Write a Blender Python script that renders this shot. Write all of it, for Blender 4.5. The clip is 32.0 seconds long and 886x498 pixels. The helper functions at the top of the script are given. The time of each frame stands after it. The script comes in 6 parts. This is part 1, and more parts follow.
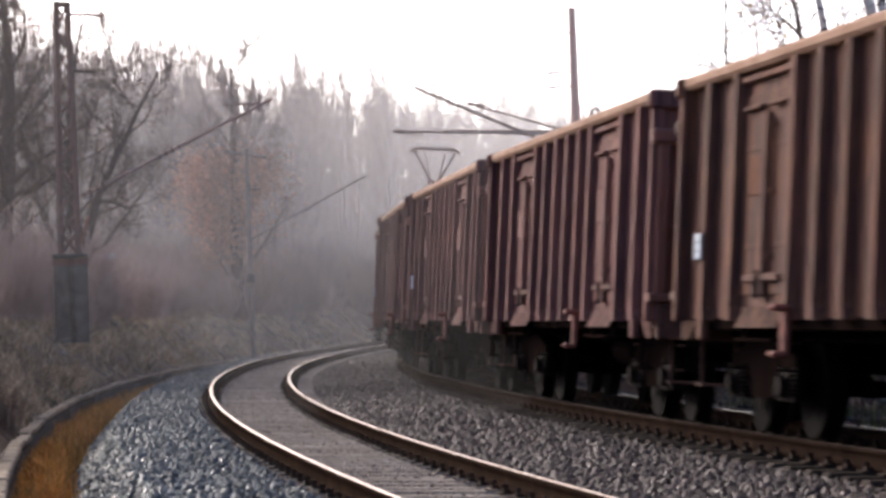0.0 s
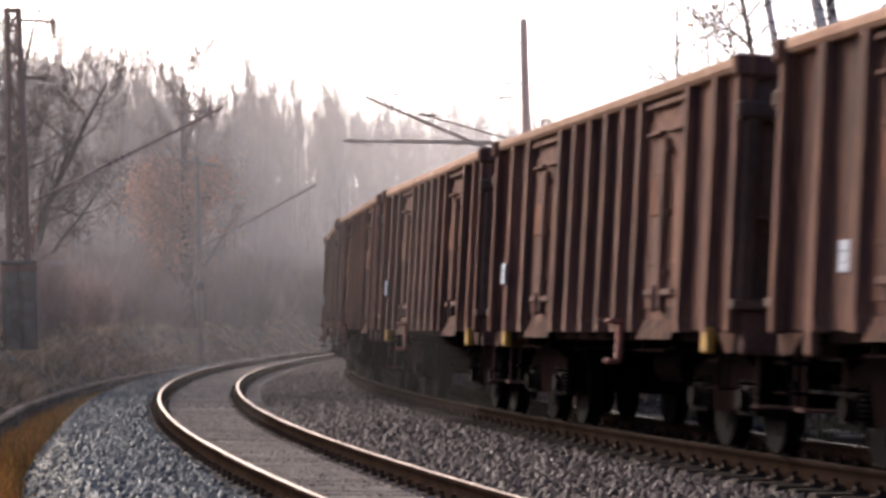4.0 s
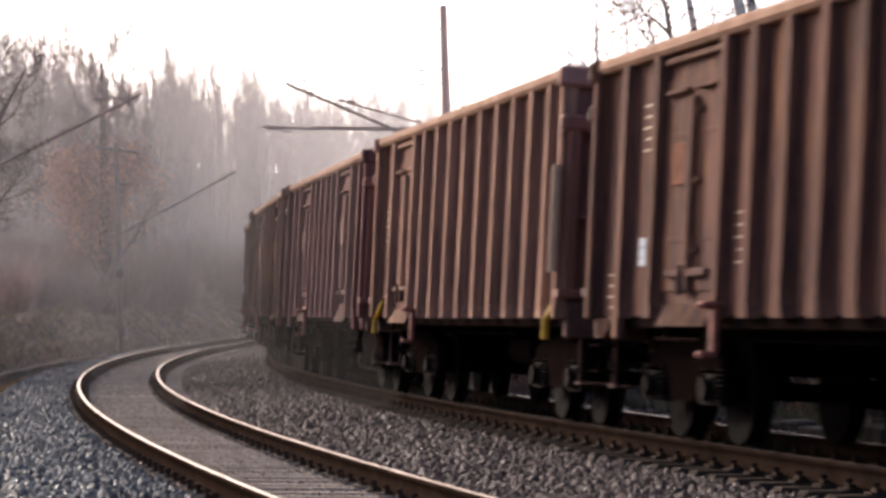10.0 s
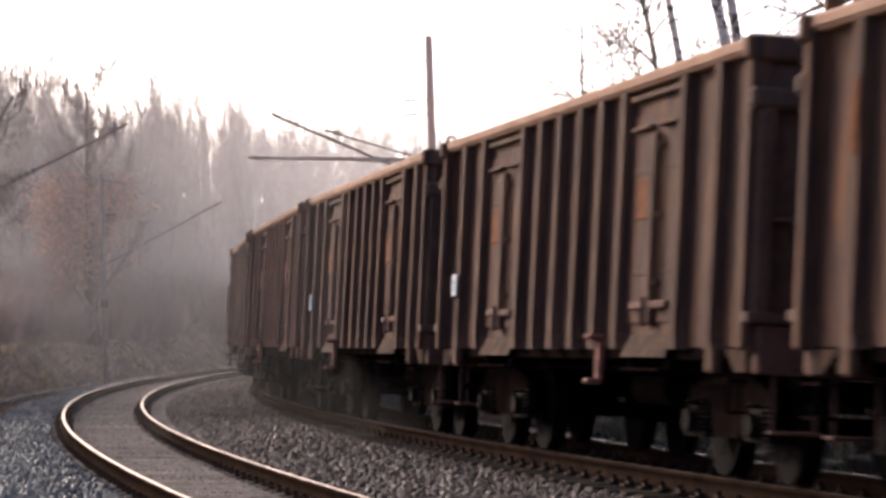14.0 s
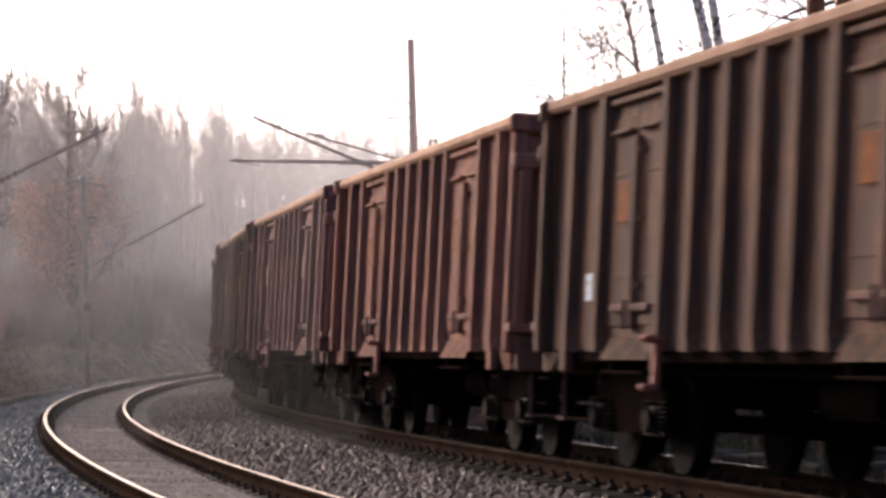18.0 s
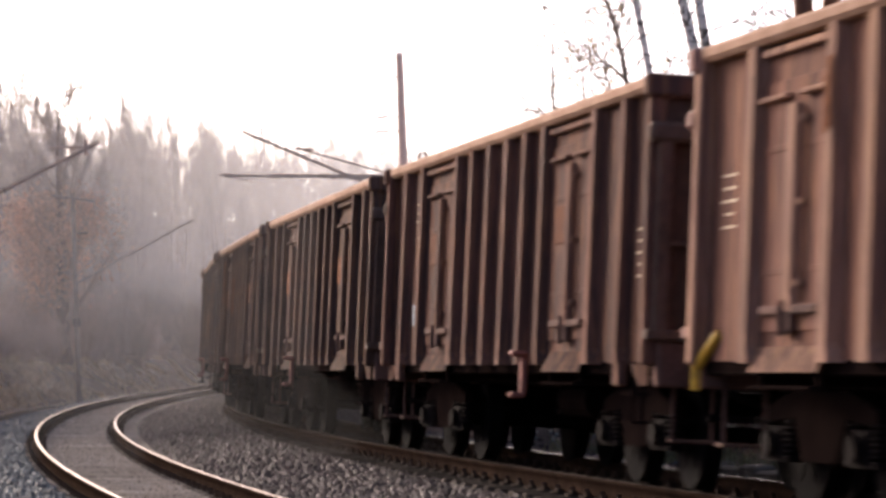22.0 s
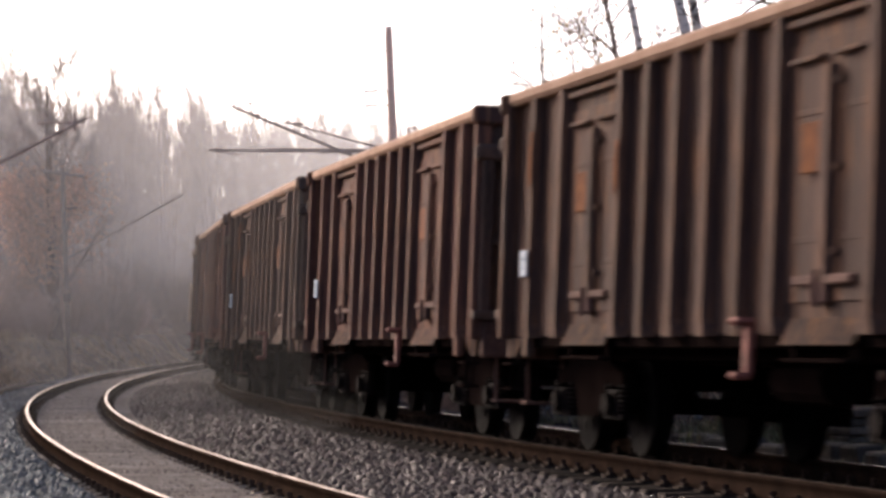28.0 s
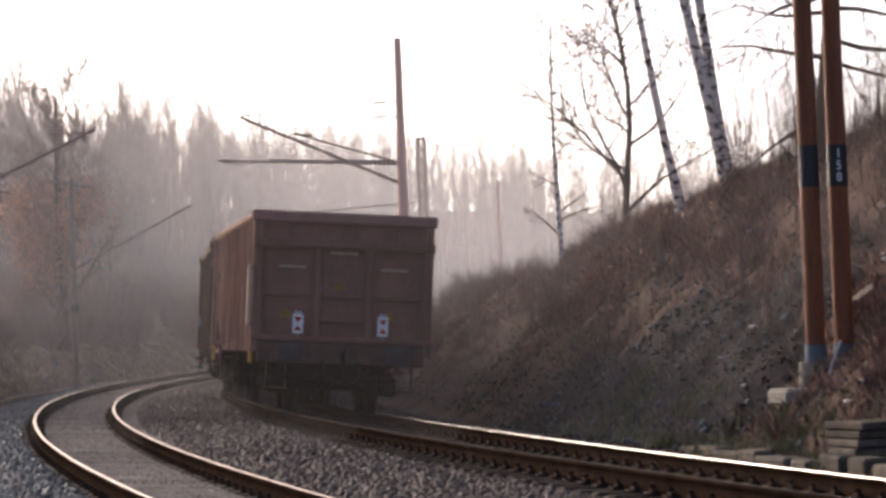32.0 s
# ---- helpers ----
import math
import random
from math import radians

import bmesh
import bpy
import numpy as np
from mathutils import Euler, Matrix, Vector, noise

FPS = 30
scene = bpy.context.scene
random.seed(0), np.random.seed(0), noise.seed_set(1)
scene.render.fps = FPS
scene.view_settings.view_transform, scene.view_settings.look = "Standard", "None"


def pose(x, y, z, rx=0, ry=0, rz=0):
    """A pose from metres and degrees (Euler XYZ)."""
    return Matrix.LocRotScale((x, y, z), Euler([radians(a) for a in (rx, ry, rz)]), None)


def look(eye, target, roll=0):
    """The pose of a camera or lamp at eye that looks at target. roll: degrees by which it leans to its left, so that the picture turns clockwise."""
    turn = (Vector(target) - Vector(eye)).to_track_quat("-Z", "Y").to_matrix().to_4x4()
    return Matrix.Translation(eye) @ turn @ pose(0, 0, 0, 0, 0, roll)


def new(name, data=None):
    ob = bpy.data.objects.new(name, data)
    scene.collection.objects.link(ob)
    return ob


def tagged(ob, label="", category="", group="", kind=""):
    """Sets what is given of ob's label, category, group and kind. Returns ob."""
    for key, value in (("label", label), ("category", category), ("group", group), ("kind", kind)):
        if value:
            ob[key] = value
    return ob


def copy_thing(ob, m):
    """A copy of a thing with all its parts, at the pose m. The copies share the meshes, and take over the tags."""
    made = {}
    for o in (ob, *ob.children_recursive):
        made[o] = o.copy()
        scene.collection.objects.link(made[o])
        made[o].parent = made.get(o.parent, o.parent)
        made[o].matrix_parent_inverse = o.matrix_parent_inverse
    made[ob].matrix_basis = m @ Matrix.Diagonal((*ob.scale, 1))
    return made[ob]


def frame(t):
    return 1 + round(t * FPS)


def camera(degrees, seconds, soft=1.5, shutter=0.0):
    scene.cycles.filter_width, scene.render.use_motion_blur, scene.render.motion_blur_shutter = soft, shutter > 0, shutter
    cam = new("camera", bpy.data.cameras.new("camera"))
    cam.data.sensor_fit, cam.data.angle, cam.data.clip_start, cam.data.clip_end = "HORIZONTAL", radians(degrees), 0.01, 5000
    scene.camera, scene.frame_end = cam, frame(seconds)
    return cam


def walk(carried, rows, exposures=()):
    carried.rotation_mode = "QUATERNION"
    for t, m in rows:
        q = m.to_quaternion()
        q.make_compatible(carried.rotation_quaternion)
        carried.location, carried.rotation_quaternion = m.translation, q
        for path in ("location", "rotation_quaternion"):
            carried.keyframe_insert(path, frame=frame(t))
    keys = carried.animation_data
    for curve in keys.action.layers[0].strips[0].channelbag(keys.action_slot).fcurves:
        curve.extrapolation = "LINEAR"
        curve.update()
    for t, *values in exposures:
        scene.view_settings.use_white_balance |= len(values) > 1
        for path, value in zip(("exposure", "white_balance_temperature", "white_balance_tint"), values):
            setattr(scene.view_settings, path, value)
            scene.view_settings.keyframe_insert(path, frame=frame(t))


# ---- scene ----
cam = camera(16.75, 32.0, 3.2, 0.5)
EYE = (0.0, 0.0, 1.318)
PATH = [
    (0.0, pose(*EYE, 91.130, 2.022, 3.317)),
    (0.5, pose(*EYE, 90.974, 1.985, 2.853)),
    (1.0, pose(*EYE, 91.053, 1.353, 2.713)),
    (1.5, pose(*EYE, 91.425, 1.299, 2.724)),
    (2.0, pose(*EYE, 91.404, 1.335, 2.649)),
    (2.5, pose(*EYE, 91.350, 1.235, 2.512)),
    (3.0, pose(*EYE, 91.301, 1.580, 2.492)),
    (3.5, pose(*EYE, 91.267, 1.553, 2.377)),
    (5.5, pose(*EYE, 91.399, 1.801, 2.113)),
    (6.0, pose(*EYE, 91.354, 1.871, 1.931)),
    (6.5, pose(*EYE, 91.282, 1.865, 1.696)),
    (7.0, pose(*EYE, 91.205, 1.841, 1.442)),
    (7.5, pose(*EYE, 91.126, 1.765, 1.251)),
    (8.0, pose(*EYE, 91.014, 1.783, 0.977)),
    (8.5, pose(*EYE, 90.895, 1.785, 0.835)),
    (9.0, pose(*EYE, 90.809, 1.718, 0.896)),
    (9.5, pose(*EYE, 90.909, 1.637, 0.854)),
    (10.0, pose(*EYE, 90.987, 1.690, 0.832)),
    (10.5, pose(*EYE, 91.152, 1.401, 0.796)),
    (11.0, pose(*EYE, 91.203, 1.756, 0.769)),
    (11.5, pose(*EYE, 91.241, 1.536, 0.769)),
    (12.0, pose(*EYE, 91.349, 1.880, 0.723)),
    (12.5, pose(*EYE, 91.462, 1.879, 0.665)),
    (13.0, pose(*EYE, 91.487, 1.657, 0.608)),
    (13.5, pose(*EYE, 91.528, 1.596, 0.630)),
    (14.0, pose(*EYE, 91.560, 1.626, 0.550)),
    (14.5, pose(*EYE, 91.538, 1.704, 0.484)),
    (16.5, pose(*EYE, 91.627, 1.571, 0.257)),
    (17.0, pose(*EYE, 91.679, 1.464, 0.209)),
    (17.5, pose(*EYE, 91.638, 1.583, 0.259)),
    (18.0, pose(*EYE, 91.606, 1.660, 0.208)),
    (18.5, pose(*EYE, 91.583, 1.367, 0.102)),
    (19.0, pose(*EYE, 91.544, 1.495, 0.062)),
    (19.5, pose(*EYE, 91.516, 1.519, -0.033)),
    (20.0, pose(*EYE, 91.535, 1.636, -0.126)),
    (20.5, pose(*EYE, 91.545, 1.641, -0.352)),
    (21.0, pose(*EYE, 91.606, 1.819, -0.320)),
    (21.5, pose(*EYE, 91.769, 1.806, -0.319)),
    (22.0, pose(*EYE, 91.856, 2.042, 0.031)),
    (22.5, pose(*EYE, 91.933, 1.966, 0.402)),
    (23.0, pose(*EYE, 91.981, 1.929, 0.121)),
    (23.5, pose(*EYE, 91.943, 2.025, -0.159)),
    (24.0, pose(*EYE, 91.866, 2.027, -0.213)),
    (24.5, pose(*EYE, 91.807, 2.043, -0.267)),
    (25.0, pose(*EYE, 91.770, 1.980, -0.284)),
    (25.5, pose(*EYE, 91.790, 1.942, -0.266)),
    (27.5, pose(*EYE, 91.509, 2.120, -0.197)),
    (28.0, pose(*EYE, 91.352, 2.275, -0.152)),
    (28.5, pose(*EYE, 91.366, 2.295, -0.090)),
    (29.0, pose(*EYE, 91.385, 2.130, -0.017)),
    (29.5, pose(*EYE, 91.399, 2.108, 0.023)),
    (30.0, pose(*EYE, 91.411, 2.017, 0.001)),
    (30.5, pose(*EYE, 91.405, 2.227, -0.006)),
    (31.0, pose(*EYE, 91.404, 2.345, -0.051)),
    (31.5, pose(*EYE, 91.445, 2.158, -0.062)),
    (32.0, pose(*EYE, 91.576, 2.127, -0.001)),
]
EXPOSURES = [(0, 1.37, 6120, 12), (3.5, 1.32, 6370, 14), (6, 1.32, 6570, 15), (14.5, 1.32, 6620, 16), (17, 1.52, 6670, 17), (18.5, 1.32, 6620, 16), (21.5, 1.32, 6620, 16), (22.7, 1.62, 6670, 17), (24, 1.42, 6620, 16), (28, 1.27, 6570, 15), (29.5, 1.47, 6570, 15), (31, 1.62, 6570, 14), (31.5, 1.42, 6570, 14), (32, 1.07, 6620, 14)]
walk(cam, PATH, EXPOSURES)

# ---- world and sun ----
SUN_EL, SUN_AZ = radians(20.0), radians(-33.0)   # azimuth from +y, negative towards -x
world = bpy.data.worlds.new("evening_sky")
scene.world = world
world.use_nodes = True
wn = world.node_tree.nodes
sky = wn.new("ShaderNodeTexSky")
sky.sky_type = "NISHITA"
sky.sun_disc = False
sky.sun_elevation = SUN_EL
sky.sun_rotation = SUN_AZ
sky.air_density, sky.dust_density, sky.ozone_density = 0.3, 3.0, 0.5
wn["Background"].inputs["Strength"].default_value = 0.15
world.node_tree.links.new(sky.outputs["Color"], wn["Background"].inputs["Color"])

sun_data = bpy.data.lights.new("sun", "SUN")
sun_data.energy, sun_data.angle, sun_data.color = 1.3, radians(11.0), (1.0, 0.88, 0.74)
sun = new("sun", sun_data)
to_sun = Vector((math.sin(SUN_AZ) * math.cos(SUN_EL), math.cos(SUN_AZ) * math.cos(SUN_EL), math.sin(SUN_EL)))
sun.matrix_world = look(to_sun * 200, (0, 0, 0))

# ---- plan: circular double track, s along the running track, lat outwards from its centre ----
CX, CY, RC = 396.09, 107.11, 401.65
CANT, RUN_CANT = math.asin(0.066 / 1.5), math.asin(0.056 / 1.5)
LEFT_TRACK = 4.54
RUN_Z = -0.045


def run_lat(s):
    """The running track closes in on the outer one along the curve."""
    return np.interp(s, [-95, -85, -78, -65, -50, -35, -20, -5, 15], [-0.21, -0.19, -0.157, -0.068, 0.084, 0.29, 0.48, 0.6, 0.64])


def place(s, lat, z=0.0):
    a = s / RC
    return Vector((CX - (RC + lat) * math.cos(a), CY + (RC + lat) * math.sin(a), z))


def track_pose(s, lat=None, z=RUN_Z, lean=0.0):
    """Pose on a track: x forward, y outwards, z up, canted. With no lat: on the running track."""
    a = s / RC
    if lat is None:
        lat, tilt, veer = float(run_lat(s)), RUN_CANT, float(run_lat(s + 3) - run_lat(s - 3)) / 6
    else:
        tilt, veer = CANT, 0.0
    return Matrix.Translation(place(s, lat, z)) @ Matrix.Rotation(math.pi / 2 - a + veer, 4, "Z") @ Matrix.Rotation(tilt + lean, 4, "X")


def upright(s, lat, z=0.0, turn=0.0):
    a = s / RC
    return Matrix.Translation(place(s, lat, z)) @ Matrix.Rotation(math.pi / 2 - a + turn, 4, "Z")


def wavy(s, lat, k=1.0):
    return (np.sin(1.7 * k * s + 2.1 * lat) + np.sin(2.9 * k * s - 1.3 * lat + 1.0) + np.sin(0.6 * k * s + 3.7 * lat + 2.0)
            + np.sin(4.3 * k * s + 4.9 * lat + 0.5) * 0.6) / 3.6


CREST_S = [-400, -90, -58, -50, -43, -37, -20, 20, 80, 400]
CREST_H = [4.0, 5.6, 4.6, 3.75, 3.35, 2.55, 2.3, 2.3, 2.0, 2.0]


def ground_z(s, lat):
    """Height of the ground sheet."""
    s, lat = np.broadcast_arrays(np.asarray(s, float), np.asarray(lat, float))
    r = -lat
    foot = np.interp(s, [-66, -50], [4.2, 2.95])
    crest = np.interp(s, CREST_S, CREST_H)
    slope = -0.45 + np.maximum(r - foot, 0) * 0.9
    over = np.maximum(slope - crest, 0) / 0.9
    slope = np.minimum(slope, crest) + np.minimum(over, 60) * 0.07
    slope = slope + (wavy(s, lat, 0.5) * 0.18 + wavy(s + 7, lat * 1.3, 1.7) * 0.19) * np.clip((r - foot) / 1.0, 0, 1)
    left = np.interp(lat, [6.75, 7.1, 7.9, 7.95, 8.15, 9.7, 12, 20, 30, 50, 100, 200, 500, 3000],
                     [-0.36, -0.8, -0.85, -0.45, -0.3, 1.05, 1.5, 2.8, 4.5, 7.5, 13.5, 18, 20, 20])
    left = left + 4.5 * np.clip((s - 50) / 110, 0, 1) * np.clip((lat - 10) / 22, 0, 1)
    left = left + (wavy(s, lat, 0.6) * 0.2 + wavy(s + 3, lat * 1.4, 1.6) * 0.12) * np.clip((lat - 8.3) / 1.0, 0, 1) * np.clip((60 - lat) / 40, 0, 1)
    return np.where(r > 2.0, slope, np.where(lat > 6.75, left, -0.36))


def black_soil(s, lat):
    """Where the turf has slipped off the foot of the cutting."""
    top = np.interp(s, [-66, -64, -61, -58, -56, -54, -52], [-5.2, -6.7, -6.7, -6.2, -5.2, -4.2, -3.2])
    return (s > -66) & (s < -52) & (lat < -3.0) & (lat > top + 0.55 * wavy(s, lat, 0.6))


# ---- mesh helpers ----
def mesh_np(name, verts, faces):
    me = bpy.data.meshes.new(name)
    verts = np.asarray(verts, np.float32).reshape(-1, 3)
    faces = np.asarray(faces, np.int32)
    k = faces.shape[1]
    me.vertices.add(len(verts))
    me.vertices.foreach_set("co", verts.ravel())
    me.loops.add(faces.size)
    me.loops.foreach_set("vertex_index", faces.ravel())
    me.polygons.add(len(faces))
    me.polygons.foreach_set("loop_start", np.arange(0, faces.size, k, dtype=np.int32))
    me.update(calc_edges=True)
    me.validate()
    return me


def tubes(name, p0, p1, r0, r1, n=4):
    """Mesh of tapered tubes."""
    p0, p1 = np.asarray(p0, float), np.asarray(p1, float)
    r0, r1 = np.asarray(r0, float), np.asarray(r1, float)
    d = p1 - p0
    d /= np.maximum(np.linalg.norm(d, axis=1), 1e-9)[:, None]
    ref = np.where(np.abs(d[:, 2:3]) > 0.9, np.array([[1.0, 0, 0]]), np.array([[0, 0, 1.0]]))
    u = np.cross(d, ref)
    u /= np.linalg.norm(u, axis=1)[:, None]
    w = np.cross(d, u)
    a = np.arange(n) * 2 * np.pi / n
    ring = u[:, None] * np.cos(a)[None, :, None] + w[:, None] * np.sin(a)[None, :, None]
    v = np.concatenate([p0[:, None] + ring * r0[:, None, None], p1[:, None] + ring * r1[:, None, None]], 1)
    base = (np.arange(len(p0)) * 2 * n)[:, None, None]
    i = np.arange(n)
    q = np.stack([i, (i + 1) % n, (i + 1) % n + n, i + n], 1)[None]
    return mesh_np(name, v, (base + q).reshape(-1, 4))


def smooth(me):
    me.polygons.foreach_set("use_smooth", np.ones(len(me.polygons), bool))
    return me


def box(bm, c, size, bevel=0.0, turn=None):
    r = bmesh.ops.create_cube(bm, size=1.0)
    m = Matrix.Translation(c) @ (turn or Matrix()) @ Matrix.Diagonal((*size, 1))
    bmesh.ops.transform(bm, matrix=m, verts=r["verts"])
    if bevel:
        edges = list({e for v in r["verts"] for e in v.link_edges})
        bmesh.ops.bevel(bm, geom=edges, offset=bevel, segments=1, affect="EDGES")
    return bm


def rod(bm, a, b, r, n=8, r2=None):
    a, b = Vector(a), Vector(b)
    d = b - a
    m = Matrix.Translation((a + b) / 2) @ d.to_track_quat("Z", "Y").to_matrix().to_4x4()
    bmesh.ops.create_cone(bm, cap_ends=True, segments=n, radius1=r, radius2=r if r2 is None else r2, depth=d.length, matrix=m)
    return bm


def to_mesh(name, bm, mat):
    me = bpy.data.meshes.new(name)
    bmesh.ops.recalc_face_normals(bm, faces=bm.faces)
    bm.to_mesh(me)
    bm.free()
    if mat:
        me.materials.append(mat)
    return me


def hang(name, me, parent, m=None, label=""):
    ob = new(name, me)
    ob.parent = parent
    if m is not None:
        ob.matrix_basis = m
    if label:
        tagged(ob, label)
    return ob


def part(name, bm, mat, parent, label="", m=None):
    return hang(name, to_mesh(name, bm, mat), parent, m, label)


def thing(name, m, label, category, group="", kind="", data=None):
    ob = new(name, data)
    ob.matrix_basis = m
    return tagged(ob, label, category, group, kind)


def B():
    return bmesh.new()


# ---- materials ----
def material(name, base, dark=None, rough=0.8, metal=0.0, scale=4.0, fine=40.0, bump=0.3, dist=0.01, stain=None, stain_at=0.6,
             stretch=(1, 1, 1), vary=0.0, spec=0.5, island=0.0):
    """Two scales of noise between base and dark, an optional stain with a ragged outline, and fine relief."""
    mat = bpy.data.materials.new(name)
    mat.use_nodes = True
    nt = mat.node_tree
    N, L = nt.nodes, nt.links
    bsdf = N["Principled BSDF"]
    tc = N.new("ShaderNodeTexCoord")
    mp = N.new("ShaderNodeMapping")
    mp.inputs["Scale"].default_value = stretch
    L.new(tc.outputs["Object"], mp.inputs["Vector"])
    vec = mp.outputs["Vector"]
    if vary:
        oi = N.new("ShaderNodeObjectInfo")
        sh = N.new("ShaderNodeVectorMath")
        sh.operation = "MULTIPLY_ADD"
        comb = N.new("ShaderNodeCombineXYZ")
        for k in range(3):
            L.new(oi.outputs["Random"], comb.inputs[k])
        L.new(comb.outputs[0], sh.inputs[0])
        sh.inputs[1].default_value = (37, 53, 29)
        L.new(vec, sh.inputs[2])
        vec = sh.outputs[0]
    n1, n2 = N.new("ShaderNodeTexNoise"), N.new("ShaderNodeTexNoise")
    n1.inputs["Scale"].default_value, n1.inputs["Detail"].default_value = scale, 6
    n2.inputs["Scale"].default_value, n2.inputs["Detail"].default_value = fine, 4
    for n in (n1, n2):
        L.new(vec, n.inputs["Vector"])
    dark = dark or tuple(c * 0.55 for c in base)
    add = N.new("ShaderNodeMath")
    add.operation = "MULTIPLY_ADD"
    L.new(n2.outputs["Fac"], add.inputs[0])
    add.inputs[1].default_value = 0.5
    L.new(n1.outputs["Fac"], add.inputs[2])
    ramp = N.new("ShaderNodeValToRGB")
    ramp.color_ramp.elements[0].position, ramp.color_ramp.elements[1].position = 0.5, 1.0
    ramp.color_ramp.elements[0].color, ramp.color_ramp.elements[1].color = (*dark, 1), (*base, 1)
    L.new(add.outputs[0], ramp.inputs["Fac"])
    col = ramp.outputs["Color"]
    if stain:
        n3 = N.new("ShaderNodeTexNoise")
        n3.inputs["Scale"].default_value, n3.inputs["Detail"].default_value = scale * 0.6, 8
        L.new(vec, n3.inputs["Vector"])
        sr = N.new("ShaderNodeValToRGB")
        sr.color_ramp.elements[0].position, sr.color_ramp.elements[1].position = stain_at, stain_at + 0.08
        L.new(n3.outputs["Color"], sr.inputs["Fac"])
        mx = N.new("ShaderNodeMix")
        mx.data_type = "RGBA"
        L.new(sr.outputs["Color"], mx.inputs["Factor"])
        L.new(col, mx.inputs["A"])
        mx.inputs["B"].default_value = (*stain, 1)
        col = mx.outputs["Result"]
    if vary or island:
        hs = N.new("ShaderNodeHueSaturation")
        mr = N.new("ShaderNodeMapRange")
        amount = vary or island
        mr.inputs["To Min"].default_value, mr.inputs["To Max"].default_value = 1 - amount, 1 + amount
        if island:
            ge = N.new("ShaderNodeNewGeometry")
            L.new(ge.outputs["Random Per Island"], mr.inputs["Value"])
        else:
            L.new(oi.outputs["Random"], mr.inputs["Value"])
        L.new(mr.outputs["Result"], hs.inputs["Value"])
        L.new(col, hs.inputs["Color"])
        col = hs.outputs["Color"]
    L.new(col, bsdf.inputs["Base Color"])
    bsdf.inputs["Roughness"].default_value = rough
    bsdf.inputs["Metallic"].default_value = metal
    bsdf.inputs["Specular IOR Level"].default_value = spec
    if bump:
        bp = N.new("ShaderNodeBump")
        bp.inputs["Strength"].default_value, bp.inputs["Distance"].default_value = bump, dist
        L.new(add.outputs[0], bp.inputs["Height"])
        L.new(bp.outputs["Normal"], bsdf.inputs["Normal"])
    return mat


def weathered_paint(name, base, dark, rust, soot, vary):
    """Old wagon paint: blotches, rust blooms and soot streaks that run down the sheets."""
    mat = material(name, base, dark, 0.8, 0, 0.8, 7, 0.3, 0.012, rust, 0.6, (2.6, 2.6, 0.7), vary, 0.02)
    nt = mat.node_tree
    N, L = nt.nodes, nt.links
    bsdf = N["Principled BSDF"]
    src = bsdf.inputs["Base Color"].links[0].from_socket
    tc, mp, no, rp_, mx = (N.new("ShaderNode" + k) for k in ("TexCoord", "Mapping", "TexNoise", "ValToRGB", "Mix"))
    mp.inputs["Scale"].default_value = (9, 9, 0.55)
    no.inputs["Scale"].default_value, no.inputs["Detail"].default_value, no.inputs["Roughness"].default_value = 1.0, 5, 0.65
    rp_.color_ramp.elements[0].position, rp_.color_ramp.elements[1].position = 0.4, 0.58
    rp_.color_ramp.elements[0].color, rp_.color_ramp.elements[1].color = (0, 0, 0, 1), (0.85, 0.85, 0.85, 1)
    mx.data_type = "RGBA"
    mx.inputs["B"].default_value = (*soot, 1)
    L.new(tc.outputs["Object"], mp.inputs["Vector"])
    oi, sh = N.new("ShaderNodeObjectInfo"), N.new("ShaderNodeVectorMath")
    sh.operation = "MULTIPLY_ADD"
    sh.inputs[1].default_value = (61, 17, 43)
    L.new(oi.outputs["Random"], sh.inputs[0])
    L.new(mp.outputs["Vector"], sh.inputs[2])
    L.new(sh.outputs[0], no.inputs["Vector"])
    L.new(no.outputs["Fac"], rp_.inputs["Fac"])
    L.new(rp_.outputs["Color"], mx.inputs["Factor"])
    L.new(src, mx.inputs["A"])
    # thin rust runs over the soot
    mp2, no2, rp2, mx2 = (N.new("ShaderNode" + k) for k in ("Mapping", "TexNoise", "ValToRGB", "Mix"))
    mp2.inputs["Scale"].default_value = (17, 17, 1.1)
    no2.inputs["Scale"].default_value, no2.inputs["Detail"].default_value, no2.inputs["Roughness"].default_value = 1.0, 4, 0.6
    rp2.color_ramp.elements[0].position, rp2.color_ramp.elements[1].position = 0.49, 0.66
    rp2.color_ramp.elements[1].color = (0.7, 0.7, 0.7, 1)
    mx2.data_type = "RGBA"
    mx2.inputs["B"].default_value = (*[c * 0.92 for c in rust], 1)
    L.new(tc.outputs["Object"], mp2.inputs["Vector"])
    L.new(mp2.outputs["Vector"], no2.inputs["Vector"])
    L.new(no2.outputs["Fac"], rp2.inputs["Fac"])
    L.new(rp2.outputs["Color"], mx2.inputs["Factor"])
    L.new(mx.outputs["Result"], mx2.inputs["A"])
    L.new(mx2.outputs["Result"], bsdf.inputs["Base Color"])
    return mat


